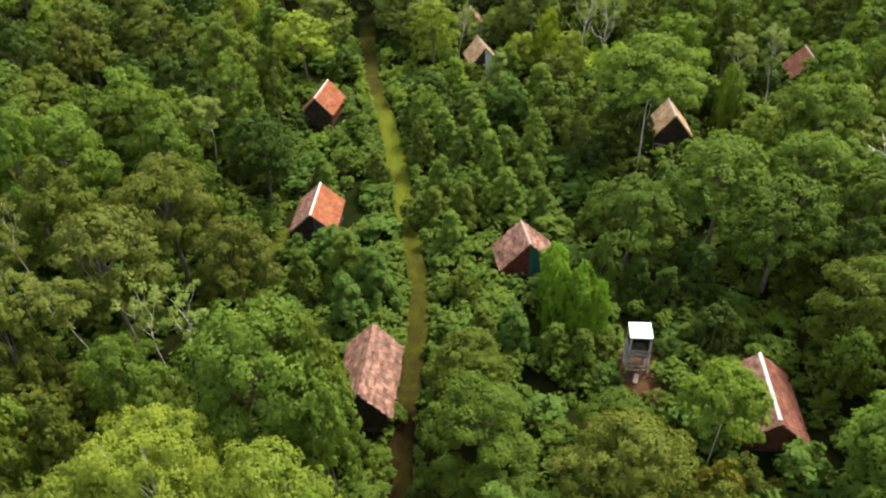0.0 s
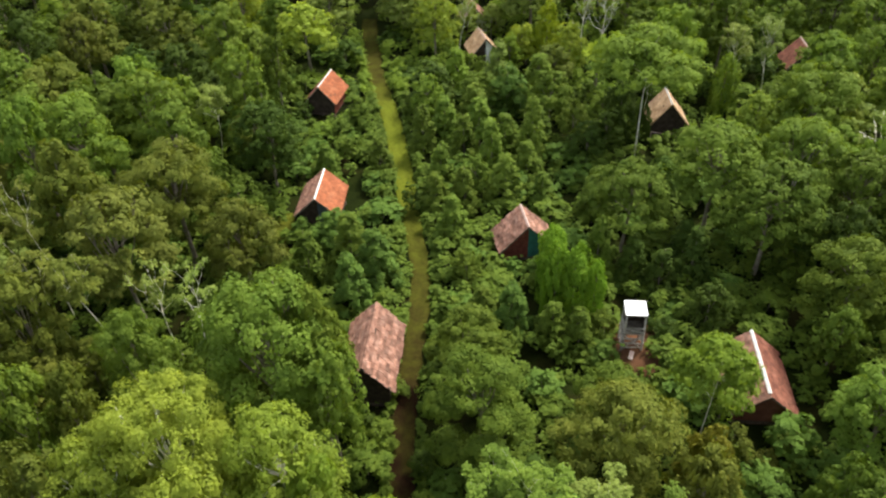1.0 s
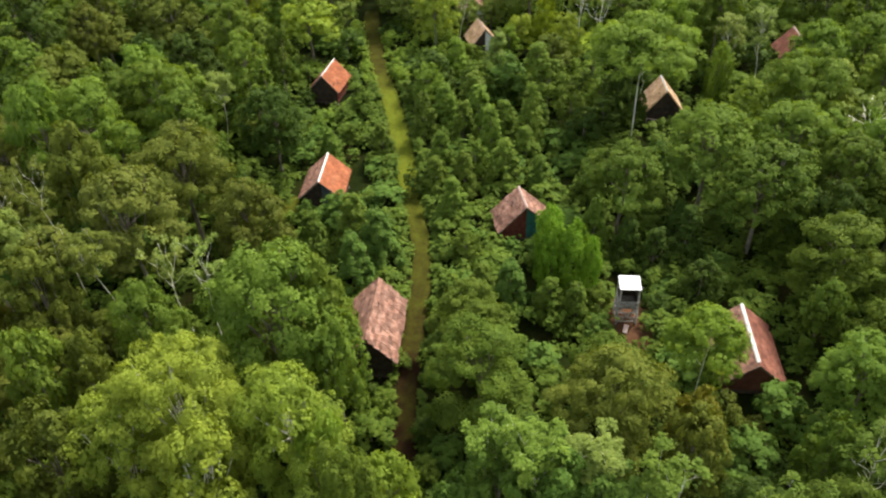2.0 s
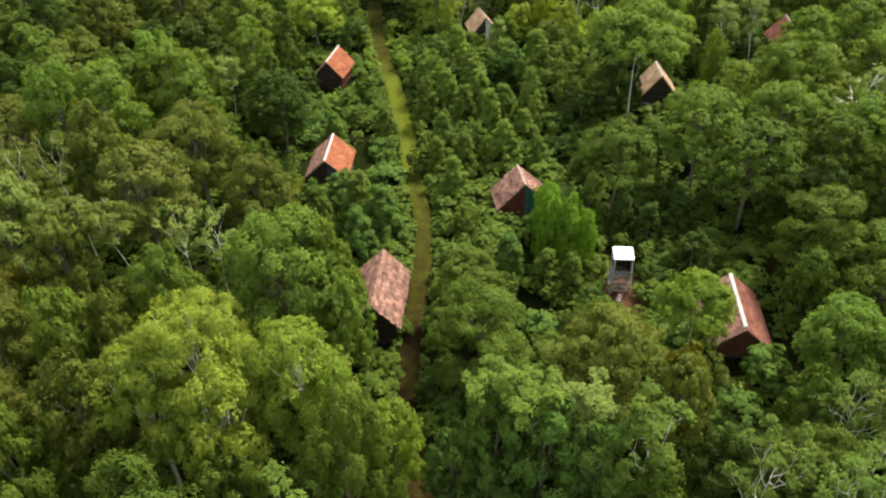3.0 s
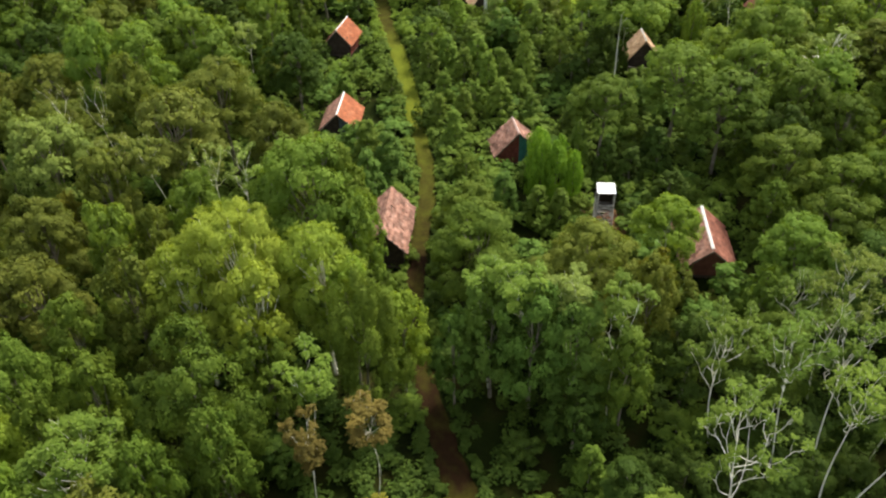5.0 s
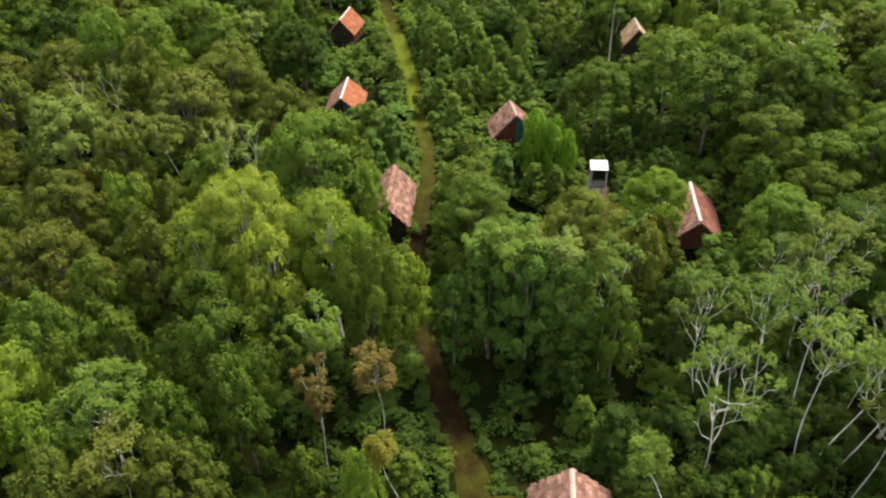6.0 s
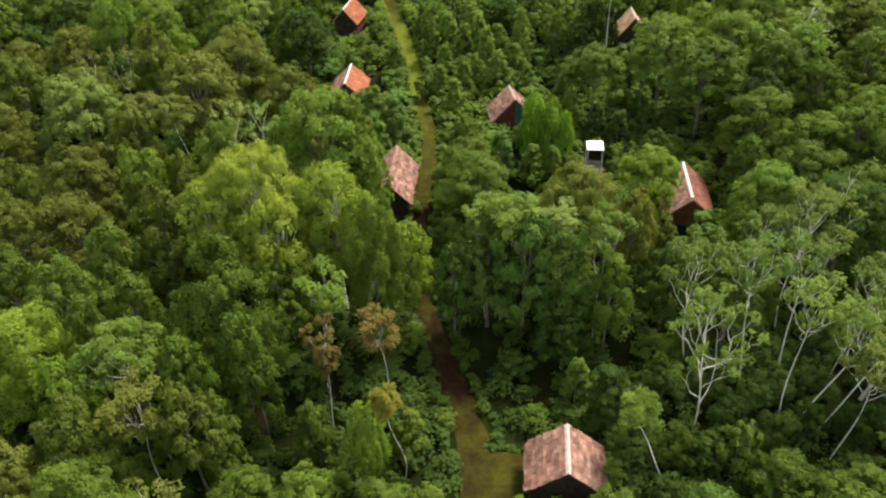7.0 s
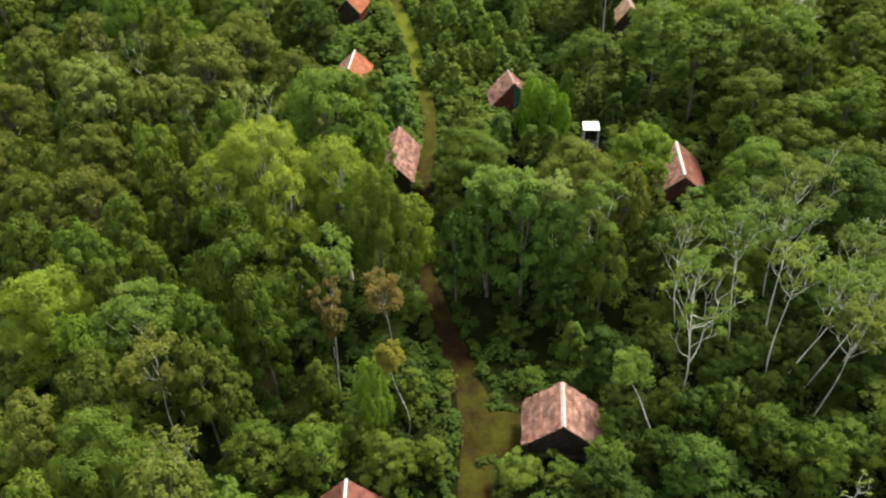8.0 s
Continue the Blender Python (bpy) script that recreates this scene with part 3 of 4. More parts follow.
# ---- trees ----
def tree_kind(seed, kind, fine=1):
    """One shape of tree: crown radius 4 m, 12 m high. Returns trunk and crown meshes."""
    rng = np.random.default_rng(seed)
    more, small = ((0.42, 1.5), (1.0, 1.0), (1.7, 0.77), (3.0, 0.58), (6.0, 0.41))[fine]  # leaves, from coarse to finest
    if kind == "broad":
        ends, tufts, outs = crown_layout(rng, 24, 3.1, 10.9, 4.9, 1.1, 11, 0.7, -0.3)
        v, f = clumps_to_leaves(rng, tufts, outs, rng.uniform(0.5, 0.85, len(tufts)), round(15 * more), 0.52 * small, 0.34 * small)
        trunk = limb_mesh(rng, 9.3, 0.24, ends[:9], 0.5, 0.6, 1, tufts)
    elif kind == "round":
        ends, tufts, outs = crown_layout(rng, 22, 2.95, 10.9, 3.4, 1.15, 11, 0.9, -0.3)
        v, f = clumps_to_leaves(rng, tufts, outs, rng.uniform(0.45, 0.8, len(tufts)), round(14 * more), 0.52 * small, 0.34 * small)
        trunk = limb_mesh(rng, 9.6, 0.22, ends[:6], 0.4, 0.4)
    elif kind == "weeping":
        ends, tufts, outs = crown_layout(rng, 16, 2.9, 10.9, 4.6, 1.25, 12, 1.0, -0.6)
        v, f = clumps_to_leaves(rng, tufts, outs, rng.uniform(0.45, 0.75, len(tufts)), round(17 * more), 0.66 * small, 0.27 * small, 0.12, 1.1)
        trunk = limb_mesh(rng, 9.6, 0.22, ends[:6], 0.4, 0.4)
    elif kind == "slender":
        ends, tufts, outs = crown_layout(rng, 12, 2.1, 11.0, 2.4, 1.25, 10, 1.3, -0.5)
        v, f = clumps_to_leaves(rng, tufts, outs, rng.uniform(0.5, 0.9, len(tufts)), round(14 * more), 0.85 * small, 0.5 * small)
        trunk = limb_mesh(rng, 10.6, 0.14, ends[:5], 0.4, 0.3)
    elif kind == "sapling":
        n = 105
        k = np.clip(np.floor(rng.uniform(0, 1, n) ** 1.25 * 9) / 9 + rng.normal(0, 0.025, n), 0, 1)
        az = rng.uniform(0, 2 * math.pi, n)
        rr = (2.6 * (1 - k) ** 0.8 + 0.25) * rng.uniform(0.6, 1.1, n)
        tufts = np.stack([rr * np.cos(az), rr * np.sin(az), 1.6 + 9.6 * k], axis=1)
        outs = unit(np.stack([np.cos(az), np.sin(az), 0.5 + k], axis=1))
        v, f = clumps_to_leaves(rng, tufts, outs, rng.uniform(0.5, 0.85, n), round(12 * more), 1.0 * small, 0.5 * small, 0.3, 0.5)
        trunk = limb_mesh(rng, 10.8, 0.13, tufts[:6], 0.15, 0.2)
    elif kind == "shrub":
        ends, tufts, outs = crown_layout(rng, 9, 2.7, 9.5, 1.5, 1.6, 8, 1.6, -0.3)
        v, f = clumps_to_leaves(rng, tufts, outs, rng.uniform(0.7, 1.2, len(tufts)), round(12 * more), 0.92 * small, 0.62 * small)
        trunk = limb_mesh(rng, 8.6, 0.12, ends[:4], 0.2, 0.3)
    elif kind == "sparse":
        ends, tufts, outs = crown_layout(rng, 13, 2.5, 11.3, 6.6, 0.9, 6, 0.7, -0.1)
        v, f = clumps_to_leaves(rng, tufts, outs, rng.uniform(0.35, 0.65, len(tufts)), round(13 * more), 0.5 * small, 0.3 * small)
        trunk = limb_mesh(rng, 10.6, 0.135, ends, 0.42, 0.9, 3, tufts, 0.048)
    elif kind == "umbrella":
        ends, tufts, outs = crown_layout(rng, 22, 3.1, 10.9, 7.9, 1.05, 13, 0.6, -0.35)
        v, f = clumps_to_leaves(rng, tufts, outs, rng.uniform(0.4, 0.7, len(tufts)), round(15 * more), 0.44 * small, 0.3 * small, 0.3, 0.3)
        trunk = limb_mesh(rng, 9.6, 0.06, ends[:10], 0.55, 0.4, 1, tufts)
    elif kind == "feathery":
        ends, tufts, outs = crown_layout(rng, 30, 3.3, 11.1, 6.0, 0.95, 15, 0.42, -0.3)
        v, f = clumps_to_leaves(rng, tufts, outs, rng.uniform(0.35, 0.7, len(tufts)), round(13 * more), 0.4 * small, 0.27 * small, 0.42, 0.25)
        trunk = limb_mesh(rng, 9.4, 0.2, ends[:14], 0.45, 0.9, 2, tufts, 0.04)
    else:  # draped: a mound or column smothered by hanging vines
        n = 330
        az, k = rng.uniform(0, 2 * math.pi, n), rng.uniform(0, 1, n)
        lump = 1 + 0.2 * np.sin(az * 3 + seed) + 0.12 * np.sin(az * 7) + 0.16 * np.sin(k * 13 + az * 2) + rng.normal(0, 0.07, n)
        rr = 3.2 * lump * np.where(k > 0.62, np.sqrt(np.clip(1 - ((k - 0.62) / 0.38) ** 2, 0.02, 1)), 1.0)
        z = 0.6 + 11.0 * k * (1 + 0.06 * np.sin(az * 2 + seed)) * 0.92 + 0.3 * np.sin(az * 4)
        tufts = np.stack([rr * np.cos(az), rr * np.sin(az), z], axis=1)
        outs = unit(np.stack([np.cos(az), np.sin(az), np.where(k > 0.6, 1.3, 0.15)], axis=1))
        v, f = clumps_to_leaves(rng, tufts, outs, rng.uniform(0.45, 0.75, n), round(14 * more), 0.72 * small, 0.36 * small, 0.3, 1.3)
        trunk = limb_mesh(rng, 10.5, 0.2, [(0.9, 0.4, 9.5), (-0.8, -0.5, 9.0)], 0.5, 0.2)
    grow = np.array([4.0 / np.percentile(np.hypot(v[:, 0], v[:, 1]), 95)] * 2 + [11.6 / np.percentile(v[:, 2], 99.5)])
    trunk.transform(Matrix.Diagonal((*grow, 1)))
    return trunk, array_mesh("crown", v * grow, f)


SHAPES = {"broad": 5, "round": 5, "weeping": 3, "slender": 4, "sparse": 4, "draped": 3, "shrub": 4, "sapling": 4, "feathery": 4, "umbrella": 1}
LEAF_SIZE = {"broad": 0.56, "round": 0.54, "weeping": 0.6, "slender": 0.85, "sparse": 0.5, "draped": 0.72, "shrub": 0.92, "sapling": 1.0, "feathery": 0.4, "umbrella": 0.44}
GROWN = {}


def grown(kind, j, level):
    """The trunk and crown meshes of one shape, made when first needed."""
    key = (kind, j, level)
    if key not in GROWN:
        GROWN[key] = tree_kind(100 * list(SHAPES).index(kind) + j + 1, kind, level)
    return GROWN[key]


LABELS = {"sapling": "upright young tree with tiered pointed crown", "shrub": "bushy young tree leafy to the ground", "broad": "spreading forest tree with a clumped, domed crown", "round": "dense rounded forest tree with heavy foliage", "weeping": "forest tree with dense drooping foliage", "slender": "young slender tree leafy almost to the ground", "sparse": "thin-leaved tree with bare pale branches", "draped": "tree smothered by hanging green vines", "feathery": "wide tree with flat feathery sprays of small leaves", "umbrella": "tall tree with bare forked trunk and umbrella crown"}
# dark and fresh tints double as painted shade and painted haze
TINTS = {"mid": (LEAF_MID, "mid-green"), "light": (LEAF_LIGHT, "bright green"), "dark": (LEAF_DARK_SHADED, "dark green"), "olive": (LEAF_OLIVE, "olive"), "pale": (LEAF_PALE, "pale green"), "brown": (LEAF_BROWN, "olive-brown"), "vine": (LEAF_VINE, "lush green"), "yellow": (LEAF_YELLOW, "yellow-green"), "gold": (LEAF_GOLD, "golden"), "khaki": (LEAF_KHAKI, "khaki-green"), "fresh": (LEAF_FRESH_HAZED, "fresh green"), "sage": (LEAF_SAGE, "greyish sage-green"), "creeper": (LEAF_CREEPER, "vivid green"), "lime": (LEAF_LIME, "bright lime-green")}
PLACED = []
FIRST = {}
tree_rng = random.Random(11)


def tree(kind, tint, x, y, top, radius, variant=None, lean=0.0):
    """A tree whose crown's top stands at that height and whose crown has that radius."""
    size = LEAF_SIZE[kind] * radius / 4 / math.hypot(max(y, 24), 40)  # large crowns beside the flight line get smaller leaves
    level = 1 if size < 0.0056 else 2 if size < 0.0074 else 3 if size < 0.0098 else 4
    j = tree_rng.randrange(SHAPES[kind]) if variant is None else variant
    meshes = grown(kind, j, level)
    bark = BARK_PALE if kind in ("sparse", "umbrella") or (kind == "feathery" and tint == "lime") else BARK
    m = pose(x, y, hump(x, y) - 0.1, 0, lean, 0) @ pose(0, 0, 0, 0, 0, tree_rng.uniform(0, 360))
    sc = (radius / 4.0, radius / 4.0, (top - GROUND) / 11.6)
    key = (kind, tint, j, level)
    if key not in FIRST:
        base = new("tree")
        tagged(base, TINTS[tint][1] + " " + LABELS[kind], "tree", "forest trees")
        for nm, me, mat in (("trunk", meshes[0], bark), ("crown", meshes[1], TINTS[tint][0])):
            if not me.materials:
                me.materials.append(mat)
            ob = new(nm, me)
            ob.parent = base
            ob.material_slots[0].link = "OBJECT"
            ob.material_slots[0].material = mat
        FIRST[key] = base
        base.matrix_basis = m @ Matrix.Diagonal((*sc, 1))
    else:
        ob = copy_thing(FIRST[key], m)
        ob.scale = sc
    PLACED.append((x, y, radius, top))


def airy_tree(seed, tint, x, y, top, reach, lean=(0.0, 0.0), fork=0.35, limbs=6, tuft=0.5, each=3, girth=0.13, leaves=44, words="tall thin tree with cream bark and bare limbs", steep=1.0):
    """A slim trunk with forking, upswept limbs; each twig ends in a small domed rosette of leaves."""
    rng = np.random.default_rng(seed)
    h = top - GROUND - 0.2
    sway = rng.uniform(0.2, 0.55)
    stem = max(fork, 0.72)
    axis = [Vector((lean[0] * k ** 1.15 + sway * math.sin(k * 5 + seed), lean[1] * k ** 1.15 + sway * math.cos(k * 4 + seed) - sway * math.cos(seed), h * k)) for k in np.linspace(0, stem, 10)]
    verts, faces, tufts, outs = [], [], [], []
    tube(verts, faces, [axis[0] - Vector((0, 0, 0.3))] + axis, [girth * 0.85] + [girth * (0.66 - 0.42 * k / 9) for k in range(10)], 7)

    def branch(a, way, size, g, depth):
        bend = Vector((rng.normal(0, 0.14), rng.normal(0, 0.14), 0)) * size
        m1 = a + way * size * 0.5 + bend
        e = a + way * size + Vector((0, 0, size * 0.16)) + bend * 0.4
        tube(verts, faces, [a, a.lerp(m1, 0.5) + bend * 0.3, m1, e], [g, g * 0.9, g * 0.78, g * 0.6], 5)
        if depth == 0 or size < 0.5:
            tufts.append(e)
            outs.append(way * 0.35 + Vector((0, 0, 1)))
            return
        turn = rng.uniform(0, 6.28)
        for i in range(each if depth == 1 else 2):
            az = turn + i * 6.28 / (each if depth == 1 else 2)
            side = Vector((math.cos(az), math.sin(az), rng.uniform(-0.15, 0.45)))
            branch(e if i else m1.lerp(e, 0.7), (way * 0.8 + side * 0.52 + Vector((0, 0, 0.34))).normalized(), size * rng.uniform(0.5, 0.72), g * 0.6, depth - 1)

    for i in range(limbs):
        k = (fork + (stem - fork) * (i + rng.uniform(0.2, 0.9)) / limbs) / stem * 9
        j = min(8, int(k))
        a = axis[j].lerp(axis[j + 1], k - j)
        az = i * 2.4 + seed
        way = Vector((math.cos(az), math.sin(az), steep * rng.uniform(0.5, 1.9))).normalized()
        branch(a, way, min(reach, (h - a.z) * 0.9 + 0.5) * rng.uniform(0.5, 0.72), girth * 0.27, 2 if reach > 1.4 else 1)
    for i in range(3):
        az = i * 2.1 + seed * 0.7
        branch(axis[-1], Vector((0.45 * math.cos(az), 0.45 * math.sin(az), 1)).normalized(), h * (1 - stem) * 0.52, girth * 0.24, 2 if reach > 1.4 else 1)
    t = np.array([tuple(q) for q in tufts])
    t[:, 2] = np.minimum(t[:, 2], h)
    v, f = clumps_to_leaves(rng, t, unit(np.array([tuple(q) for q in outs])), rng.uniform(0.75, 1.25, len(t)) * tuft, leaves, 0.27, 0.17, 0.5, 0.45)
    trunk = bpy.data.meshes.new("trunk")
    trunk.from_pydata(verts, [], faces)
    base = new("tree")
    tagged(base, TINTS[tint][1] + " " + words, "tree", "forest trees")
    mesh_part("trunk", trunk, BARK_PALE, base)
    if leaves:
        mesh_part("crown", array_mesh("crown", v, f), TINTS[tint][0], base)
    base.matrix_world = pose(x, y, hump(x, y) - 0.1)
    PLACED.append((x + lean[0], y + lean[1], reach * 0.7, top))


DOME = "small tree with a bare stem and dense domed crown"
# the trees that can be told apart, from the near end of the walk to the far end
# west of the track
tree("feathery", "light", -13.4, 34.4, 20.2, 5.0, 0)
tree("broad", "mid", -10.4, 35.2, 19.0, 2.8)
tree("broad", "light", -9.2, 32.6, 16.2, 2.4)
tree("feathery", "lime", -18.2, 26.8, 18.8, 5.0, 1)
tree("feathery", "lime", -21.8, 24.6, 16.8, 3.5, 0)
tree("feathery", "lime", -16.0, 22.8, 16.6, 3.2, 3)
tree("feathery", "lime", -11.4, 25.8, 17.6, 3.6, 2)
tree("broad", "fresh", -9.0, 24.0, 15.8, 2.2, 2)
tree("round", "mid", -15.2, 19.4, 12.4, 2.6)
tree("broad", "fresh", -4.9, 22.4, 13.6, 2.2, 3)
tree("weeping", "mid", -7.6, 20.0, 18.0, 3.2, 0)
tree("round", "mid", -18.4, 13.2, 18.8, 4.3, 1)
tree("round", "mid", -16.4, 10.7, 15.0, 2.2)
tree("round", "mid", -19.9, 7.9, 15.8, 2.3)
tree("broad", "olive", -19.7, 4.4, 14.2, 2.3)
tree("round", "olive", -18.1, 5.3, 12.4, 1.8)
tree("round", "light", -23.8, 36.4, 16.0, 3.0)
tree("round", "olive", -26.2, 23.6, 16.9, 3.3)
tree("broad", "light", -29.9, 30.7, 16.8, 2.4)
tree("round", "olive", -26.8, 31.4, 15.6, 2.2)
tree("round", "mid", -29.4, 20.3, 15.7, 3.0)
tree("round", "mid", -31.0, 14.6, 16.9, 3.4)
tree("round", "mid", -26.0, 14.6, 15.8, 2.5)
tree("broad", "mid", -37.0, 17.3, 15.5, 2.8)
tree("broad", "fresh", -31.9, 9.2, 16.9, 3.8)
tree("round", "mid", -27.5, 10.8, 16.3, 2.0)
tree("broad", "fresh", -27.9, 5.7, 15.4, 2.1)
tree("broad", "olive", -26.2, 2.1, 14.9, 2.7)
tree("broad", "light", -24.2, -2.7, 15.2, 3.3)
tree("broad", "sage", -29.2, -0.8, 14.2, 2.6)
tree("feathery", "sage", -19.4, -5.0, 13.4, 2.6)
tree("round", "light", -16.2, -3.8, 9.0, 2.0)
tree("broad", "light", -27.0, -5.7, 13.0, 2.2)
tree("round", "mid", -16.4, 2.2, 6.8, 2.6)
tree("round", "light", -11.2, 2.1, 8.0, 2.2)
tree("slender", "mid", -11.6, 7.6, 8.6, 1.6)
tree("shrub", "light", -9.0, 4.0, 7.0, 1.7)
tree("draped", "fresh", -7.3, 6.0, 10.6, 1.6, 0)
tree("slender", "mid", -4.4, 8.2, 6.6, 1.5)
tree("slender", "mid", -2.8, 2.3, 5.8, 1.6)
tree("shrub", "mid", -1.7, 11.4, 2.9, 1.1)
tree("feathery", "pale", -41.2, 45.2, 16.6, 4.9, 1)
tree("broad", "khaki", -34.1, 40.4, 16.0, 3.0)
tree("feathery", "sage", -29.8, 49.4, 17.2, 4.6, 2)
tree("feathery", "olive", -52.0, 53.1, 15.6, 4.0)
tree("broad", "khaki", -37.0, 32.2, 15.6, 3.8)
tree("round", "olive", -42.8, 32.0, 14.5, 3.2)
tree("feathery", "khaki", -34.4, 24.4, 16.0, 4.2, 3)
tree("broad", "olive", -40.1, 24.6, 15.0, 3.4)
tree("broad", "light", -39.2, 66.2, 17.2, 4.3)
tree("broad", "light", -43.2, 63.8, 18.8, 3.2)
tree("broad", "olive", -36.8, 57.2, 17.8, 3.4)
tree("broad", "olive", -27.6, 58.9, 15.5, 5.0, 3)
tree("broad", "olive", -49.8, 83.5, 13.6, 4.2)
airy_tree(24, "pale", -29.4, 79.6, 11.4, 2.0, (0.2, 0.1), 0.55, 7, 0.6, 3, 0.08, 40, "small pale tree with a light open crown")
tree("round", "olive", -25.0, 80.0, 8.5, 2.8)
tree("round", "mid", -22.0, 77.0, 7.4, 2.6)
tree("shrub", "dark", -20.6, 89.6, 4.2, 1.5)
tree("shrub", "mid", -13.6, 79.6, 4.4, 1.6)
tree("slender", "mid", -21.8, 60.0, 11.0, 2.6)
tree("round", "light", -27.4, 86.7, 13.6, 3.3, 0)
tree("round", "mid", -23.6, 90.5, 13.0, 2.6, 2)
# dark tint paints the shadowed gap west of the orange hut
tree("round", "dark", -35.4, 90.5, 12.4, 4.0, 1)
tree("round", "dark", -40.9, 90.0, 12.0, 3.9, 3)
tree("round", "light", -31.6, 98.8, 14.0, 4.6, 4)
tree("round", "olive", -41.3, 101.7, 14.0, 5.0, 0)
tree("feathery", "khaki", -50.0, 93.9, 15.0, 3.2)
tree("round", "vine", -12.7, 61.2, 6.2, 2.8)
tree("shrub", "vine", -16.9, 63.0, 4.0, 1.3)
tree("shrub", "vine", -14.4, 62.9, 4.2, 1.4)
tree("shrub", "dark", -8.8, 37.4, 4.2, 1.4)
tree("shrub", "dark", -3.1, 33.0, 3.8, 1.3)
tree("shrub", "mid", -3.0, 29.4, 3.6, 1.3)
tree("shrub", "mid", -6.4, 35.8, 3.9, 1.4)
tree("shrub", "dark", -5.2, 68.2, 4.8, 1.6)
tree("shrub", "mid", -5.6, 41.0, 3.4, 1.2)
airy_tree(11, "brown", -10.7, 11.0, 13.6, 1.4, (-0.4, 0.2), 0.5, 9, 0.44, 3, 0.075, 40, DOME)
airy_tree(12, "brown", -6.5, 12.8, 12.9, 1.45, (-0.1, 0.2), 0.76, 8, 0.42, 3, 0.06, 36, DOME, 0.5)
airy_tree(13, "gold", -5.0, 6.0, 12.9, 1.1, (-0.1, 0.2), 0.84, 8, 0.38, 3, 0.05, 34, DOME, 0.4)
airy_tree(17, "light", -11.4, 14.9, 14.6, 1.5, (0.1, 0.0), 0.66, 7, 0.46, 3, 0.07, 36)
airy_tree(14, "light", -24.2, 8.0, 15.5, 2.7, (0.2, 0.2), 0.72, 9, 0.55, 3, 0.1, 50, "flat-topped tree with a wide crown", 0.35)
airy_tree(15, "khaki", -22.0, 3.6, 14.4, 2.4, (-0.2, 0.2), 0.62, 7, 0.5, 3, 0.09, 36, "flat-topped tree with crooked bare limbs", 0.5)
airy_tree(31, "khaki", -30.6, 44.0, 15.6, 1.9, (0.3, -0.8), 0.72, 6, 0.5, 3, 0.09, 44, DOME, 0.6)
airy_tree(32, "khaki", -33.6, 44.0, 15.5, 1.5, (0.2, -0.6), 0.74, 6, 0.5, 3, 0.09, 44, DOME, 0.6)
airy_tree(33, "pale", -24.6, 44.2, 13.9, 1.6, (0.4, -0.6), 0.6, 5, 0.42, 2, 0.11, 18)
airy_tree(34, "pale", -22.0, 44.2, 13.8, 1.6, (0.4, -0.5), 0.5, 5, 0.4, 2, 0.1, 18)
airy_tree(36, "khaki", -37.4, 51.4, 17.0, 1.5, (-1.6, -0.6), 0.7, 4, 0.4, 2, 0.08, 20)
airy_tree(37, "khaki", -41.4, 53.4, 16.4, 1.8, (-2.0, -0.8), 0.6, 4, 0.4, 2, 0.085, 20)
airy_tree(16, "khaki", -18.6, -3.2, 12.6, 1.8, (-1.6, 0.4), 0.45, 5, 0.4, 2, 0.09, 14)
tree("round", "light", -27.4, 41.6, 10.4, 2.9)
tree("round", "gold", -38.0, 39.4, 12.0, 2.0)
tree("round", "khaki", -33.0, 38.2, 10.6, 2.8)
tree("round", "olive", -30.6, 40.6, 9.0, 2.4)
tree("round", "mid", -23.4, 39.8, 9.4, 2.3)
# east of the track
tree("round", "mid", 1.4, 35.0, 12.3, 4.4, 2)
tree("round", "vine", 2.2, 22.8, 14.2, 2.7, 1)
tree("round", "vine", 5.4, 21.6, 15.0, 3.3, 0)
tree("round", "vine", 8.8, 20.8, 14.2, 3.0, 2)
tree("round", "dark", 4.4, 24.6, 13.0, 4.0, 4)
tree("round", "mid", 12.4, 18.9, 12.0, 2.2)
tree("round", "vine", -0.8, 21.6, 12.5, 1.9)
airy_tree(51, "light", 5.0, 23.2, 15.7, 2.6, (0.0, 0.0), 0.7, 6, 0.46, 3, 0.08, 40)
airy_tree(52, "pale", 8.6, 22.6, 15.0, 2.3, (0.0, 0.0), 0.7, 6, 0.46, 3, 0.08, 36)
airy_tree(53, "light", 2.0, 23.8, 14.8, 1.9, (0.0, 0.0), 0.72, 5, 0.42, 3, 0.07, 36)
airy_tree(54, "light", 11.9, 19.8, 16.0, 2.4, (-0.3, 0.2), 0.45, 6, 0.46, 3, 0.09, 40)
tree("round", "dark", 8.6, 17.4, 8.0, 2.4)
tree("round", "olive", 10.8, 30.2, 14.3, 4.9, 3)
tree("broad", "khaki", 15.1, 24.9, 14.6, 2.3)
tree("round", "gold", 16.2, 28.4, 12.6, 2.0)
tree("umbrella", "fresh", 19.15, 36.2, 12.2, 3.2)
tree("round", "light", 21.3, 38.2, 7.2, 1.6)
tree("sapling", "mid", 10.6, 46.0, 6.6, 1.7)
tree("sapling", "mid", 8.4, 47.2, 6.2, 1.7)
tree("draped", "creeper", 9.7, 57.2, 7.0, 1.3, 1)
tree("draped", "creeper", 9.2, 55.6, 8.4, 1.5, 1)
tree("draped", "creeper", 8.8, 53.6, 9.3, 1.6, 2)
tree("draped", "creeper", 8.9, 50.8, 10.1, 1.6, 0)
tree("draped", "creeper", 10.6, 50.6, 10.1, 1.9, 2)
tree("draped", "creeper", 12.3, 49.6, 9.0, 1.2, 1)
tree("shrub", "vine", 5.6, 57.0, 3.2, 1.3)
tree("shrub", "vine", 7.6, 56.8, 3.6, 1.2)
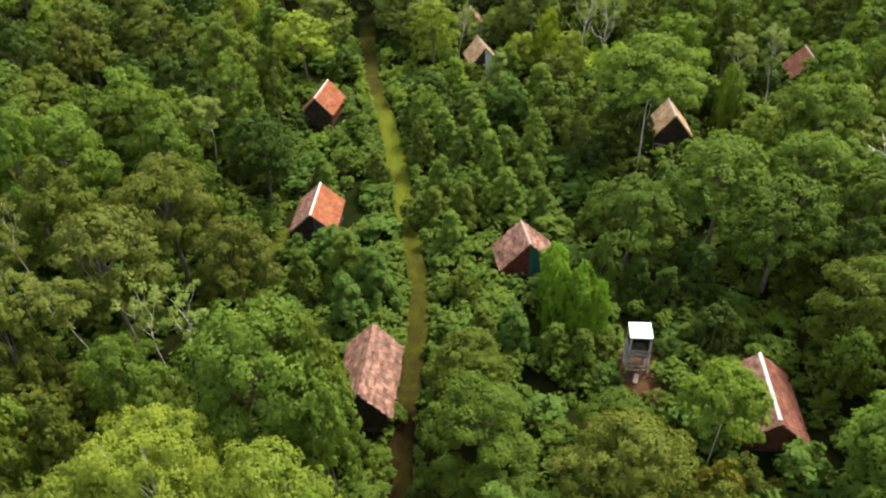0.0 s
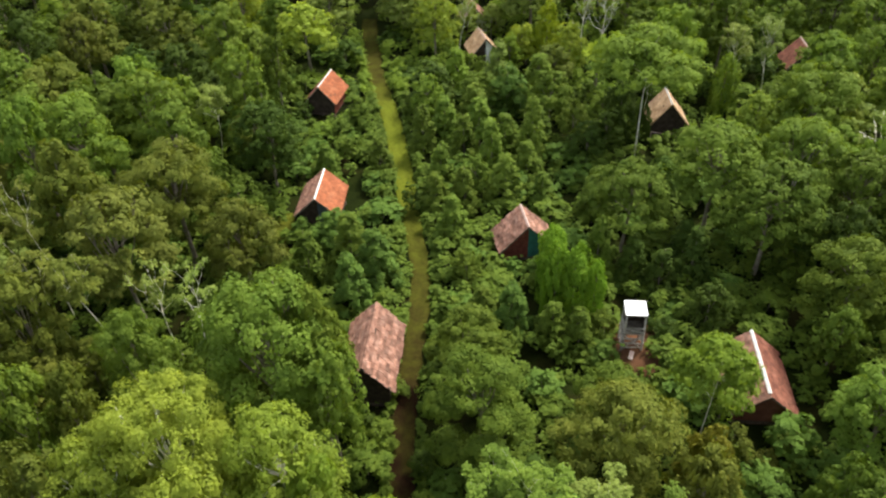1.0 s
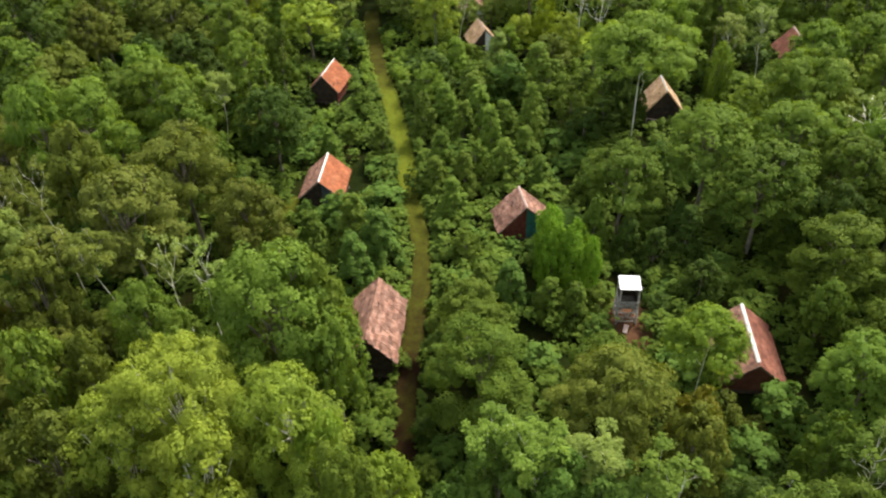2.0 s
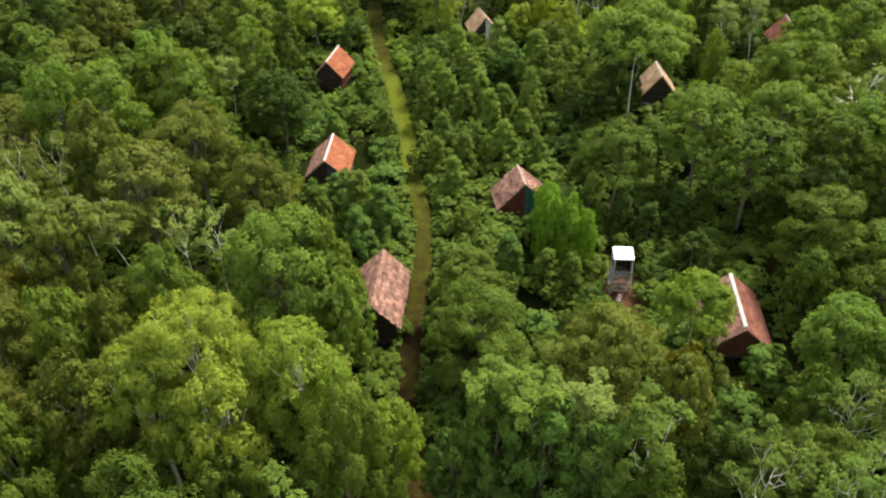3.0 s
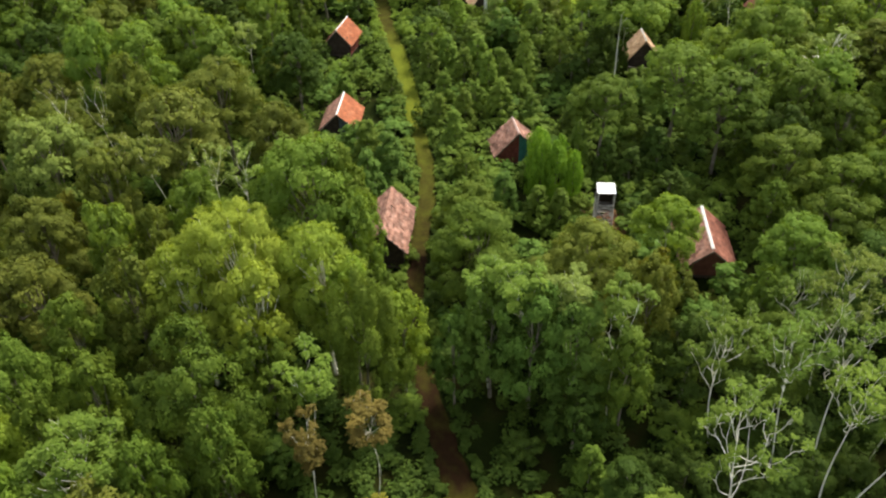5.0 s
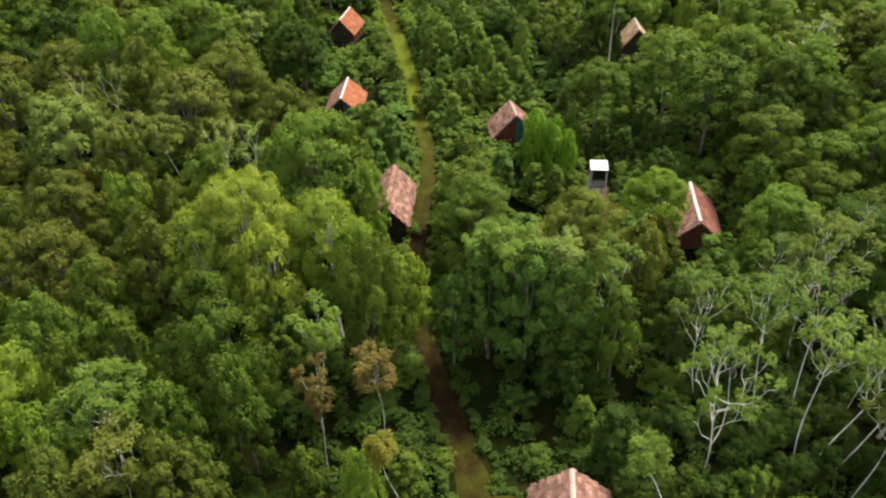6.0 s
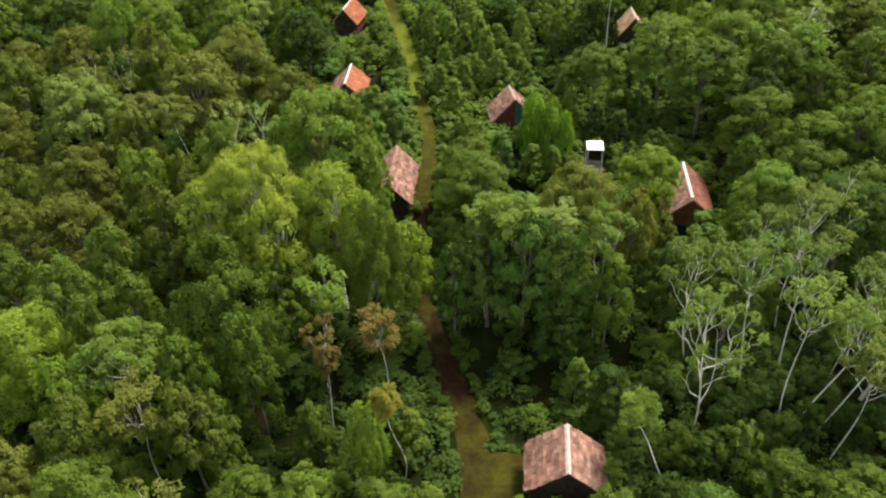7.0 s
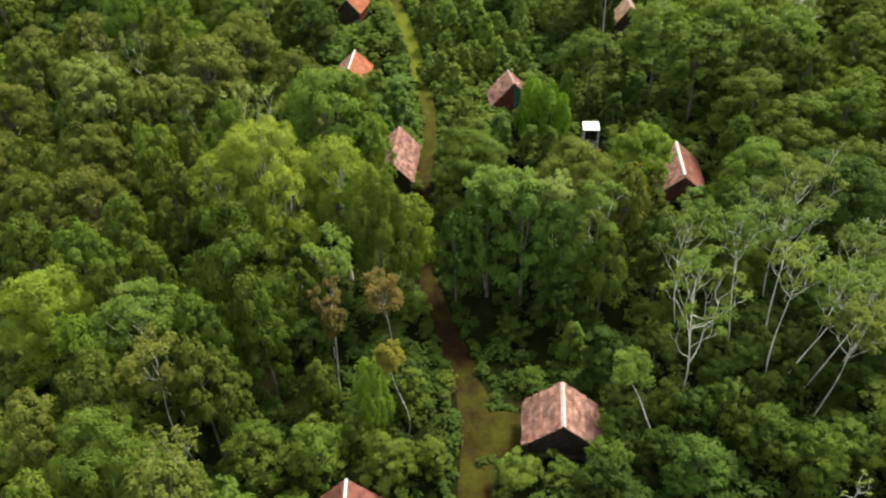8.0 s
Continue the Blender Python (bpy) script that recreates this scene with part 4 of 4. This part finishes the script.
# dark tint on three of these saplings puts shade into their leaves
tree("sapling", "dark", 17.1, 55.8, 6.6, 1.8)
tree("sapling", "dark", 22.7, 54.9, 8.5, 1.9)
tree("sapling", "mid", 13.7, 56.2, 8.9, 1.7)
tree("sapling", "dark", 19.5, 54.0, 6.6, 1.8)
tree("sapling", "mid", 14.7, 65.5, 8.5, 2.0)
tree("feathery", "mid", 17.0, 60.4, 12.0, 4.2, 1)
tree("feathery", "light", 26.2, 63.2, 14.6, 5.0, 2)
tree("feathery", "light", 34.5, 63.6, 14.8, 4.8, 3)
tree("feathery", "mid", 29.8, 56.6, 14.0, 4.8, 0)
tree("feathery", "mid", 38.8, 59.0, 13.6, 3.8, 1)
tree("round", "light", 34.1, 75.5, 11.6, 3.4)
tree("broad", "mid", 43.4, 55.6, 11.8, 3.4)
tree("broad", "dark", 35.6, 53.4, 12.0, 3.0)
tree("broad", "light", 46.3, 87.1, 13.0, 3.9)
tree("round", "pale", 45.1, 78.5, 12.4, 3.2)
tree("broad", "mid", 33.8, 47.3, 12.5, 4.2)
tree("broad", "mid", 38.6, 43.4, 11.6, 4.0)
tree("broad", "mid", 43.4, 43.9, 12.0, 3.2)
tree("round", "mid", 31.2, 42.4, 9.9, 2.3)
tree("feathery", "mid", 35.4, 37.4, 11.5, 3.6)
tree("feathery", "light", 30.2, 33.0, 12.0, 3.6)
tree("feathery", "mid", 39.9, 32.6, 12.0, 3.6)
tree("broad", "mid", 24.6, 25.6, 12.6, 2.2)
airy_tree(1, "light", 18.0, 10.0, 16.4, 4.2, (-0.2, 0.8), 0.24, 9, 0.42, 3, 0.13, 20)
airy_tree(9, "mid", 19.4, 17.8, 14.9, 3.2, (-0.2, 0.2), 0.4, 7, 0.42, 3, 0.1, 20)
airy_tree(2, "light", 23.4, 15.2, 17.1, 2.9, (-1.4, -0.3), 0.58, 6, 0.42, 3, 0.1, 20)
airy_tree(3, "mid", 26.6, 14.8, 15.6, 3.5, (0.3, 1.8), 0.55, 6, 0.42, 3, 0.11, 20)
airy_tree(10, "olive", 29.4, 22.2, 15.5, 3.9, (0.2, 0.2), 0.45, 10, 0.5, 3, 0.12, 34)
airy_tree(4, "light", 26.0, 10.6, 15.4, 2.9, (-0.6, 1.4), 0.6, 6, 0.42, 3, 0.1, 20)
airy_tree(5, "mid", 26.4, 9.6, 14.6, 3.2, (3.6, 1.4), 0.55, 6, 0.42, 3, 0.11, 20)
airy_tree(8, "light", 28.4, 10.4, 14.0, 3.2, (5.6, 0.8), 0.5, 6, 0.42, 3, 0.11, 20)
airy_tree(6, "khaki", 28.6, 7.4, 13.8, 2.2, (0.8, 1.2), 0.55, 6, 0.42, 3, 0.09, 30)
airy_tree(18, "mid", 32.0, 16.0, 14.0, 3.5, (0.4, 0.4), 0.5, 7, 0.42, 3, 0.1, 20)
airy_tree(19, "mid", 26.4, 24.6, 13.4, 3.0, (0.4, 0.2), 0.5, 6, 0.42, 3, 0.1, 20)
airy_tree(7, "pale", 21.6, 7.2, 7.2, 0.7, (-0.2, 0.3), 0.7, 2, 0.2, 1, 0.07, 12)
airy_tree(41, "pale", 26.6, -4.0, 8.4, 1.0, (-0.5, 0.2), 0.6, 3, 0.25, 1, 0.09, 6)
airy_tree(42, "light", 15.8, 5.0, 8.8, 1.9, (-5.2, 2.6), 0.66, 8, 0.5, 3, 0.11, 44)
# dark tint stands in for the shade low among the bare trunks
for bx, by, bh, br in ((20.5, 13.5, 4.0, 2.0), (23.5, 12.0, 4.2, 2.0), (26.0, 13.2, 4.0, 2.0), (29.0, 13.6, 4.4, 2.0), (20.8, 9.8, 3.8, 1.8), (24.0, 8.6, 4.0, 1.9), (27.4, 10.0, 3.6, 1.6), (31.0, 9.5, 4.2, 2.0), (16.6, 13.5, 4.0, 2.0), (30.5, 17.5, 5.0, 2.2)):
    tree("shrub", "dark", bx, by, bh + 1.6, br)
tree("sparse", "mid", 33.5, 13.6, 13.0, 3.6, 1, 6)
tree("shrub", "mid", 16.0, 7.0, 5.8, 1.6)
tree("shrub", "light", 4.0, 1.2, 5.0, 2.0)
tree("shrub", "mid", 6.8, 1.3, 3.9, 1.7)
tree("shrub", "mid", 10.4, 2.0, 5.6, 1.9)
tree("shrub", "light", 10.9, 5.4, 4.8, 1.3)
tree("shrub", "dark", 11.8, 7.6, 4.8, 1.6)
tree("round", "dark", 15.0, 2.8, 5.4, 1.8)
tree("round", "vine", 16.9, 0.8, 6.9, 2.4)
tree("round", "dark", 18.2, 6.6, 5.2, 1.9)
tree("round", "mid", 20.4, 6.2, 7.0, 1.8)
tree("round", "mid", 23.0, 3.6, 7.0, 2.4)
tree("round", "mid", 25.6, 1.4, 7.2, 2.4)
tree("sapling", "mid", 9.3, 13.6, 6.4, 1.5)
tree("shrub", "dark", 4.2, 16.6, 4.0, 1.7)
tree("shrub", "mid", 5.8, 11.4, 3.0, 1.5)
tree("shrub", "vine", 12.7, 44.0, 4.4, 1.6)
tree("shrub", "mid", 13.0, 47.6, 4.6, 1.7)
tree("shrub", "dark", 18.5, 47.6, 4.4, 1.6)
tree("shrub", "dark", 18.8, 42.9, 4.2, 1.6)
tree("shrub", "mid", 13.4, 40.4, 4.4, 1.8)
tree("shrub", "mid", 16.9, 41.4, 3.4, 1.5)
tree("shrub", "khaki", 20.6, 33.6, 5.6, 1.6)
tree("shrub", "khaki", 23.4, 33.2, 3.4, 1.3)
# far end; fresh and lime tints partly put haze into the leaves
tree("umbrella", "light", 22.0, 79.6, 17.6, 6.3)
tree("draped", "dark", 20.6, 83.6, 9.0, 2.2, 1)
tree("round", "dark", 15.6, 77.6, 6.6, 2.4)
tree("round", "dark", 18.4, 80.4, 6.8, 2.2)
tree("draped", "dark", 23.7, 83.3, 6.0, 1.0, 0)
airy_tree(35, "light", 23.6, 83.4, 9.0, 1.2, (-0.1, 0.1), 0.75, 4, 0.45, 2, 0.1)
tree("draped", "fresh", 34.9, 89.0, 9.8, 1.9, 0)
airy_tree(38, "pale", 37.6, 95.6, 11.0, 2.4, (0.0, 0.0), 0.4, 8, 0.6, 3, 0.13, 34)
airy_tree(39, "pale", 41.2, 93.2, 12.6, 1.9, (0.0, 0.0), 0.4, 7, 0.6, 3, 0.12, 34)
tree("sapling", "mid", -4.3, 80.5, 8.0, 1.9)
tree("sapling", "mid", 0.8, 78.3, 8.0, 1.9)
tree("sapling", "light", 4.0, 75.6, 8.7, 1.8)
tree("sapling", "light", 9.0, 78.2, 10.0, 2.0)
tree("sapling", "mid", 8.1, 74.0, 6.6, 2.0)
tree("sapling", "light", -0.6, 63.4, 6.6, 1.9)
tree("sapling", "mid", 0.7, 68.2, 7.0, 1.8)
tree("round", "mid", 12.0, 86.8, 9.0, 3.0)
tree("round", "olive", 13.4, 96.0, 8.4, 3.0)
tree("round", "dark", -3.4, 92.0, 8.0, 3.2)
tree("round", "mid", 3.0, 91.0, 7.0, 3.0)
tree("round", "pale", 1.8, 114.0, 7.8, 2.3)
tree("round", "pale", 5.6, 114.4, 7.4, 2.2)
tree("round", "fresh", 6.4, 101.6, 4.4, 1.6)
tree("round", "fresh", 7.8, 103.0, 7.0, 2.0)
tree("round", "yellow", 10.6, 105.6, 6.6, 1.9)
tree("shrub", "fresh", 18.6, 91.6, 4.0, 1.5)
tree("shrub", "fresh", 21.0, 92.6, 4.4, 1.6)
tree("shrub", "light", 1.9, 103.4, 4.2, 1.3)
tree("shrub", "light", 3.9, 103.2, 3.9, 1.2)
tree("shrub", "fresh", 6.9, 104.4, 5.2, 1.6)
airy_tree(22, "fresh", 19.2, 108.0, 12.5, 3.2, (0.3, 0.3), 0.35, 8, 0.5, 2, 0.13, 16)
airy_tree(23, "pale", 1.0, 110.0, 10.0, 1.8, (0.2, 0.1), 0.4, 7, 0.4, 2, 0.09, 8)
tree("round", "yellow", 13.5, 106.5, 10.5, 2.0)
tree("round", "fresh", 6.4, 117.0, 6.6, 2.0)
tree("round", "lime", 9.6, 105.0, 8.0, 2.2)
tree("round", "lime", 16.4, 102.4, 9.0, 2.4)
tree("shrub", "mid", 46.8, 96.4, 4.6, 2.2)
tree("shrub", "mid", 28.4, 82.4, 3.4, 1.5)
airy_tree(21, "fresh", 21.6, 104.0, 13.0, 3.6, (0.4, 0.4), 0.35, 8, 0.5, 2, 0.13, 20)
tree("sparse", "pale", 46.2, 69.0, 14.0, 4.4)
tree("broad", "khaki", 53.5, 71.5, 13.0, 4.2)


# ---- the rest of the forest ----
def zone(x, y):
    """Height range, radius range, shapes and tints of the forest round a place; tints also hold shade near by and haze
    far off.
    """
    if y > 98 and x < -25:
        return (9.5, 15.5), (3.0, 5.0), ("round", "broad", "round"), ("mid", "olive", "dark", "olive")
    # lime, fresh and pale tints here stand in for far haze
    if y > 98:
        return (9.5, 15.5), (3.0, 5.0), ("round", "broad", "round"), ("lime", "lime", "fresh", "pale") if x < 24 else ("mid", "light", "mid")
    if -16 < x < 27 and y > 78:
        return (5.5, 9.5), (1.7, 2.8), ("sapling", "round", "slender", "sapling"), ("mid", "vine", "light", "light", "mid") if y < 96 else ("lime", "fresh", "pale")
    # darker tints east of the tower put shade into the leaves
    if 16 < x < 27 and 46 < y < 64:
        return (5.5, 8.5), (1.5, 2.4), ("sapling", "slender", "round"), ("dark", "dark", "mid")
    if -16 < x < 27 and y > 44:
        return (5.5, 9.0), (1.5, 2.4), ("sapling", "sapling", "slender", "sapling", "round"), ("mid", "vine", "mid", "vine", "light")
    # near end: mostly dark tints, deep shade painted as leaf colour
    if -6 < x < 30 and y <= 18:
        return (5.0, 8.5), (1.8, 2.8), ("round", "slender", "weeping"), ("dark", "dark", "dark", "mid")
    if x <= -16 and y < 22:
        return (9.5, 15.5), (2.6, 4.4), ("broad", "round", "round", "sparse"), ("olive", "dark", "olive", "dark", "mid")
    if x <= -16:
        return (11.5, 16.5), (3.2, 5.0), ("broad", "broad", "round", "round", "broad"), ("mid", "light", "dark", "mid") if y > 66 else ("khaki", "olive", "khaki", "mid")
    if x >= 25:
        return (10.5, 15.0), (3.2, 5.0), ("broad", "round", "round"), ("light", "fresh", "light") if y > 74 else ("mid", "light", "mid") if y > 50 else ("dark", "mid", "dark")
    return (9.0, 13.5), (2.6, 4.2), ("round", "broad", "slender"), ("dark", "mid", "dark", "olive") if y < 18 else ("mid", "mid", "dark", "olive")


OPEN_VIEWS = [(4.0, 59.6, 1.5, 2.6), (34.8, 89.0, 2.0, 3.0), (9.9, 51.3, 2.6, 4.5), (19.2, 95.0, 2.6, 4.0), (-5.1, 6.0, 0.8, 6.0), (-7.4, 6.0, 1.3, 5.0), (-10.4, 10.9, 1.2, 7.0), (-6.3, 12.4, 1.2, 7.0), (20.5, 12.0, 4.0, 6.0), (27.0, 9.0, 4.0, 5.0), (-14.6, 8.6, 2.4, 4.0), (-24.2, 8.2, 2.0, 9.0), (-31.2, 44.6, 1.4, 9.0), (-23.4, 44.2, 2.2, 8.5), (-38.2, 50.8, 1.0, 10.0), (20.2, 94.0, 3.0, 3.0), (4.5, 14.5, 2.0, 3.0), (28.4, 46.0, 1.6, 3.0), (-5.5, 63.0, 1.5, 0.5), (29.0, 44.5, 1.2, 0.5)]


def hides_hut(x, y, r, h):
    for sx, hy, hr, low in HUT_SITES + OPEN_VIEWS:
        dy = hy - y
        hx = sx * (1 - max(0.0, dy) / (hy + 15))
        if abs(x - hx) < r * 0.8 + hr and -hr - r * 0.6 < dy < hr + r * 0.7:
            return True
        if abs(x - hx) < r * 0.75 + hr * 0.9 and 0 <= dy < (h - low) / 0.62 + r * 0.5:
            return True
    return False


def on_track(x, y, r, h):
    if y > 121:
        return False
    if abs(x - smooth_track(y)) < track_half(y) + r * 0.72:
        return True
    back = min(h, 14) * 0.75
    return y > 40 and any(abs(x - smooth_track(y + d)) < r * 0.7 for d in np.arange(0, back, 1.5))


DISTANT, THICKET = [], []


def fill_forest(count):
    rng = random.Random(5)
    tries = 0
    made = 0
    while made < count and tries < 9000:
        tries += 1
        y = rng.uniform(-12, 150)
        reach = min(40 + 0.45 * y, 88)
        x = rng.uniform(-reach, reach)
        (h0, h1), (r0, r1), shapes, tints = zone(x, y)
        k = rng.random()
        h, r = h0 + (h1 - h0) * k, r0 + (r1 - r0) * (0.6 * k + 0.4 * rng.random())
        if hides_hut(x, y, r, h) or on_track(x, y, r, h):
            continue
        if any((x - a) ** 2 + (y - b) ** 2 < (0.72 * (r + c)) ** 2 for a, b, c, _ in PLACED):
            continue
        shape, tint = rng.choice(shapes), rng.choice(tints)
        if y > 112 or abs(x) > 24 + 0.46 * (y + 18):
            DISTANT.append((shape, x, y, r, h))
            PLACED.append((x, y, r, h))
        else:
            tree(shape, tint, x, y, h, r)
        made += 1
    return made


fill_forest(250)


def fill_understorey(count):
    """Bushy young trees in the gaps between the crowns."""
    rng = random.Random(8)
    low = []
    tries = 0
    while len(low) < count and tries < 12000:
        tries += 1
        y = rng.uniform(-8, 118)
        reach = min(36 + 0.45 * y, 75)
        x = rng.uniform(-reach, reach)
        r = rng.uniform(1.5, 2.7)
        h = r * rng.uniform(1.5, 2.6)
        if (-16 < x < 27 and y > 40) or y < 28:
            h *= 0.8
        if abs(x - smooth_track(y)) < track_half(y) + r * 0.72 or hides_hut(x, y, r * 0.8, h):
            continue
        if (13.2 < x < 18.0 and 39.5 < y < 48) or (0 < x < 5.4 and 3.2 < y < 9) or math.hypot((x + 19.5) / 2.8, (y - 64.8) / 4.6) < 1:
            continue
        if any((x - a) ** 2 + (y - b) ** 2 < (0.42 * (r + c) if t > h * 1.4 else 0.6 * (r + c)) ** 2 for a, b, c, t in PLACED + low):
            continue
        if (1 < x < 15 and 9 < y < 21 and rng.random() < 0.75) or (-18 < x < -10.5 and 5 < y < 16):
            continue
        low.append((x, y, r, h))
        THICKET.append(("shrub", x, y, r, h))


fill_understorey(400)


def joined(name, rows, mats, label, category, near=(1, 2, 3, 4), far=(1, 2, 3, 4), remote=(1, 2, 3, 4)):
    """Many trees past counting, as one mesh."""
    rng = random.Random(len(rows))
    vs, fs, slots, base = [], [], [], 0
    for kind, x, y, r, h in rows:
        unseen = (y < -8 and (y < -42 or abs(x) > 24)) or y > 120 or abs(x) > 26 + 0.5 * (y + 18)
        trunk, crown = grown(kind, rng.randrange(2), 0 if unseen or (kind == "shrub" and y > 50) else 2 if kind == "shrub" and y < 34 else 1)
        a, s = rng.uniform(0, 2 * math.pi), rng.choice(near if y < 28 else far if y < 82 else remote)
        turn = np.array([[math.cos(a), -math.sin(a), 0], [math.sin(a), math.cos(a), 0], [0, 0, 1]])
        for me, slot in ((crown, s), (trunk, 0)):
            co = np.empty(len(me.vertices) * 3, dtype=np.float32)
            me.vertices.foreach_get("co", co)
            me.calc_loop_triangles()
            tri = np.empty(len(me.loop_triangles) * 3, dtype=np.int32)
            me.loop_triangles.foreach_get("vertices", tri)
            vs.append((co.reshape(-1, 3) @ turn.T) * np.array([r / 4, r / 4, (h - GROUND) / 11.6]) + np.array([x, y, hump(x, y) - 0.1]))
            fs.append(tri.reshape(-1, 3) + base)
            slots.append(np.full(len(tri) // 3, slot, dtype=np.int32))
            base += len(me.vertices)
    me = array_mesh(name, np.concatenate(vs), np.concatenate(fs))
    for m in mats:
        me.materials.append(m)
    me.polygons.foreach_set("material_index", np.concatenate(slots))
    tagged(new(name, me), label, category, kind="stuff")


# near the start mostly the darkest leaves, shade put in as colour
joined("thicket", THICKET, (BARK, LEAF_MID, LEAF_VINE, LEAF_DARK_SHADED, LEAF_LIGHT, LEAF_FRESH_HAZED), "thicket of bushy young trees filling the gaps", "shrubs", (3, 3, 3, 1), (1, 2, 2, 1), (1, 4, 3, 2))


def fill_beyond(count):
    """The forest goes on behind the start and to the sides, out of sight."""
    rng = random.Random(31)
    tries = 0
    while count and tries < 4000:
        tries += 1
        x, y, r = rng.uniform(-60, 60), rng.uniform(-62, -10), rng.uniform(3.4, 5.6)
        if on_track(x, y, r * 0.5, 10) or any((x - a) ** 2 + (y - b) ** 2 < (0.75 * (r + c)) ** 2 for a, b, c, _ in PLACED) or hides_hut(x, y, r, 4.0):
            continue
        h = rng.uniform(9, 15)
        if hides_hut(x, y, r, h):
            continue
        PLACED.append((x, y, r, h))
        DISTANT.append((rng.choice(("broad", "round")), x, y, r, h))
        count -= 1


fill_beyond(90)
# light leaf colours carry the haze of the distance
joined("distant_trees", DISTANT, (BARK, LEAF_LIME, LEAF_FRESH_HAZED, LEAF_LIGHT, LEAF_PALE), "closed canopy of distant forest trees", "forest")


def palm(x, y, top):
    rng = np.random.default_rng(77)
    base = new("palm")
    tagged(base, "bright yellow-green fan palm among darker trees", "palm")
    verts, faces = [], []
    tube(verts, faces, [(0, 0, -0.2), (0.1, 0, top * 0.4), (0.05, 0.1, top - 1.2)], [0.22, 0.17, 0.14], 8)
    me = bpy.data.meshes.new("trunk")
    me.from_pydata(verts, [], faces)
    mesh_part("trunk", me, BARK, base)
    for i in range(22):
        az, el = i * 2.4, radians(25 + 60 * ((i * 0.618) % 1))
        bm = bmesh.new()
        d = Vector((math.cos(az), math.sin(az), 0))
        prev = None
        for s in np.linspace(0, 1, 7):
            p = Vector((0.05, 0.1, top - 1.2)) + d * (3.9 * s * math.cos(el)) + Vector((0, 0, 3.8 * s * math.sin(el) - 0.9 * s * s))
            side = d.cross(Vector((0, 0, 1))) * (0.15 + 0.5 * math.sin(math.pi * min(1, s * 0.9 + 0.1)))
            row = [bm.verts.new(p - side - Vector((0, 0, 0.12))), bm.verts.new(p), bm.verts.new(p + side - Vector((0, 0, 0.12)))]
            if prev:
                bm.faces.new((prev[0], prev[1], row[1], row[0]))
                bm.faces.new((prev[1], prev[2], row[2], row[1]))
            prev = row
        part("frond", bm, LEAF_YELLOW, base)
    base.matrix_world = pose(x, y, hump(x, y))


palm(19.3, 95.2, 5.9)


# ---- undergrowth ----
def undergrowth():
    rng = np.random.default_rng(9)
    cs, rs = [], []
    n = 0
    while n < 6400:
        y = rng.uniform(-14, 140) if n < 4600 else rng.uniform(42, 118)
        reach = min(38 + 0.45 * y, 84)
        x = rng.uniform(-reach, reach)
        r = rng.uniform(0.6, 1.4)
        if abs(x - smooth_track(y)) < track_half(y) + r * 0.45 or any(abs(x - a) < c + r * 0.5 and abs(y - b) < c + r * 0.5 for a, b, c, _ in HUT_SITES) or (0 < x < 5 and 5 < y < 8.2) or (math.hypot((x + 19.5) / 1.6, (y - 64.8) / 3.6) < 1 and rng.random() < 0.55) or (13.9 < x < 17.0 and 43.2 < y < 47.5) or (math.hypot(x + 14.4, y - 9.4) < 3.4 and rng.random() < 0.3):
            continue
        h = rng.uniform(0.1, 1.9) if -16 < x < 27 and y > 42 else rng.uniform(0.0, 1.0)
        cs.append((x, y, hump(x, y) + h))
        rs.append(r)
        n += 1
    for y in np.arange(-12, 116, 0.75):
        for side in (-1, 1):
            r = rng.uniform(0.35, 0.8)
            x = smooth_track(y) + side * (track_half(y) + r * 0.6 + rng.uniform(-0.1, 0.8))
            if side > 0 and 3.5 < y < 9.5:
                continue
            cs.append((x, y, hump(x, y) + rng.uniform(-0.1, 0.45)))
            rs.append(r)
    for a in np.arange(0.45, 5.8, 0.16):
        if abs(a - math.pi) < 1.1:
            continue
        k = rng.uniform(1.08, 1.4)
        x, y = 2.7 + 2.8 * k * math.cos(a), 6.2 + 2.3 * k * math.sin(a)
        cs.append((x, y, hump(x, y) + rng.uniform(-0.1, 0.2)))
        rs.append(rng.uniform(0.25, 0.5))
    cs, rs = np.array(cs), np.array(rs)
    up = np.tile(np.array([[0.0, 0.0, 1.0]]), (len(cs), 1))
    # darker leaves on the near ferns put deep shade into the colour
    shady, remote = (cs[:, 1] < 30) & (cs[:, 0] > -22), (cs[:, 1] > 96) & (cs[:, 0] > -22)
    # far bushes are lightened, haze put into their leaf colour
    for pick, mat, words in ((remote, LEAF_FRESH_HAZED, "bushes on the far forest floor, leaf colour lightened for haze"), (~shady & ~remote, LEAF_MID, "dense green shrubs and ferns under the trees"), (shady, LEAF_DARK_SHADED, "ferns and low shrubs, leaf colour darkened for deep shade")):
        many, leaf = (90, 0.36) if mat == LEAF_DARK_SHADED else (44, 0.54)
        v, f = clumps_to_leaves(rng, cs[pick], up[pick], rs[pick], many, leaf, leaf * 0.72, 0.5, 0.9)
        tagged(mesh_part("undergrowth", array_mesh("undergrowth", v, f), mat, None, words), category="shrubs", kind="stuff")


undergrowth()
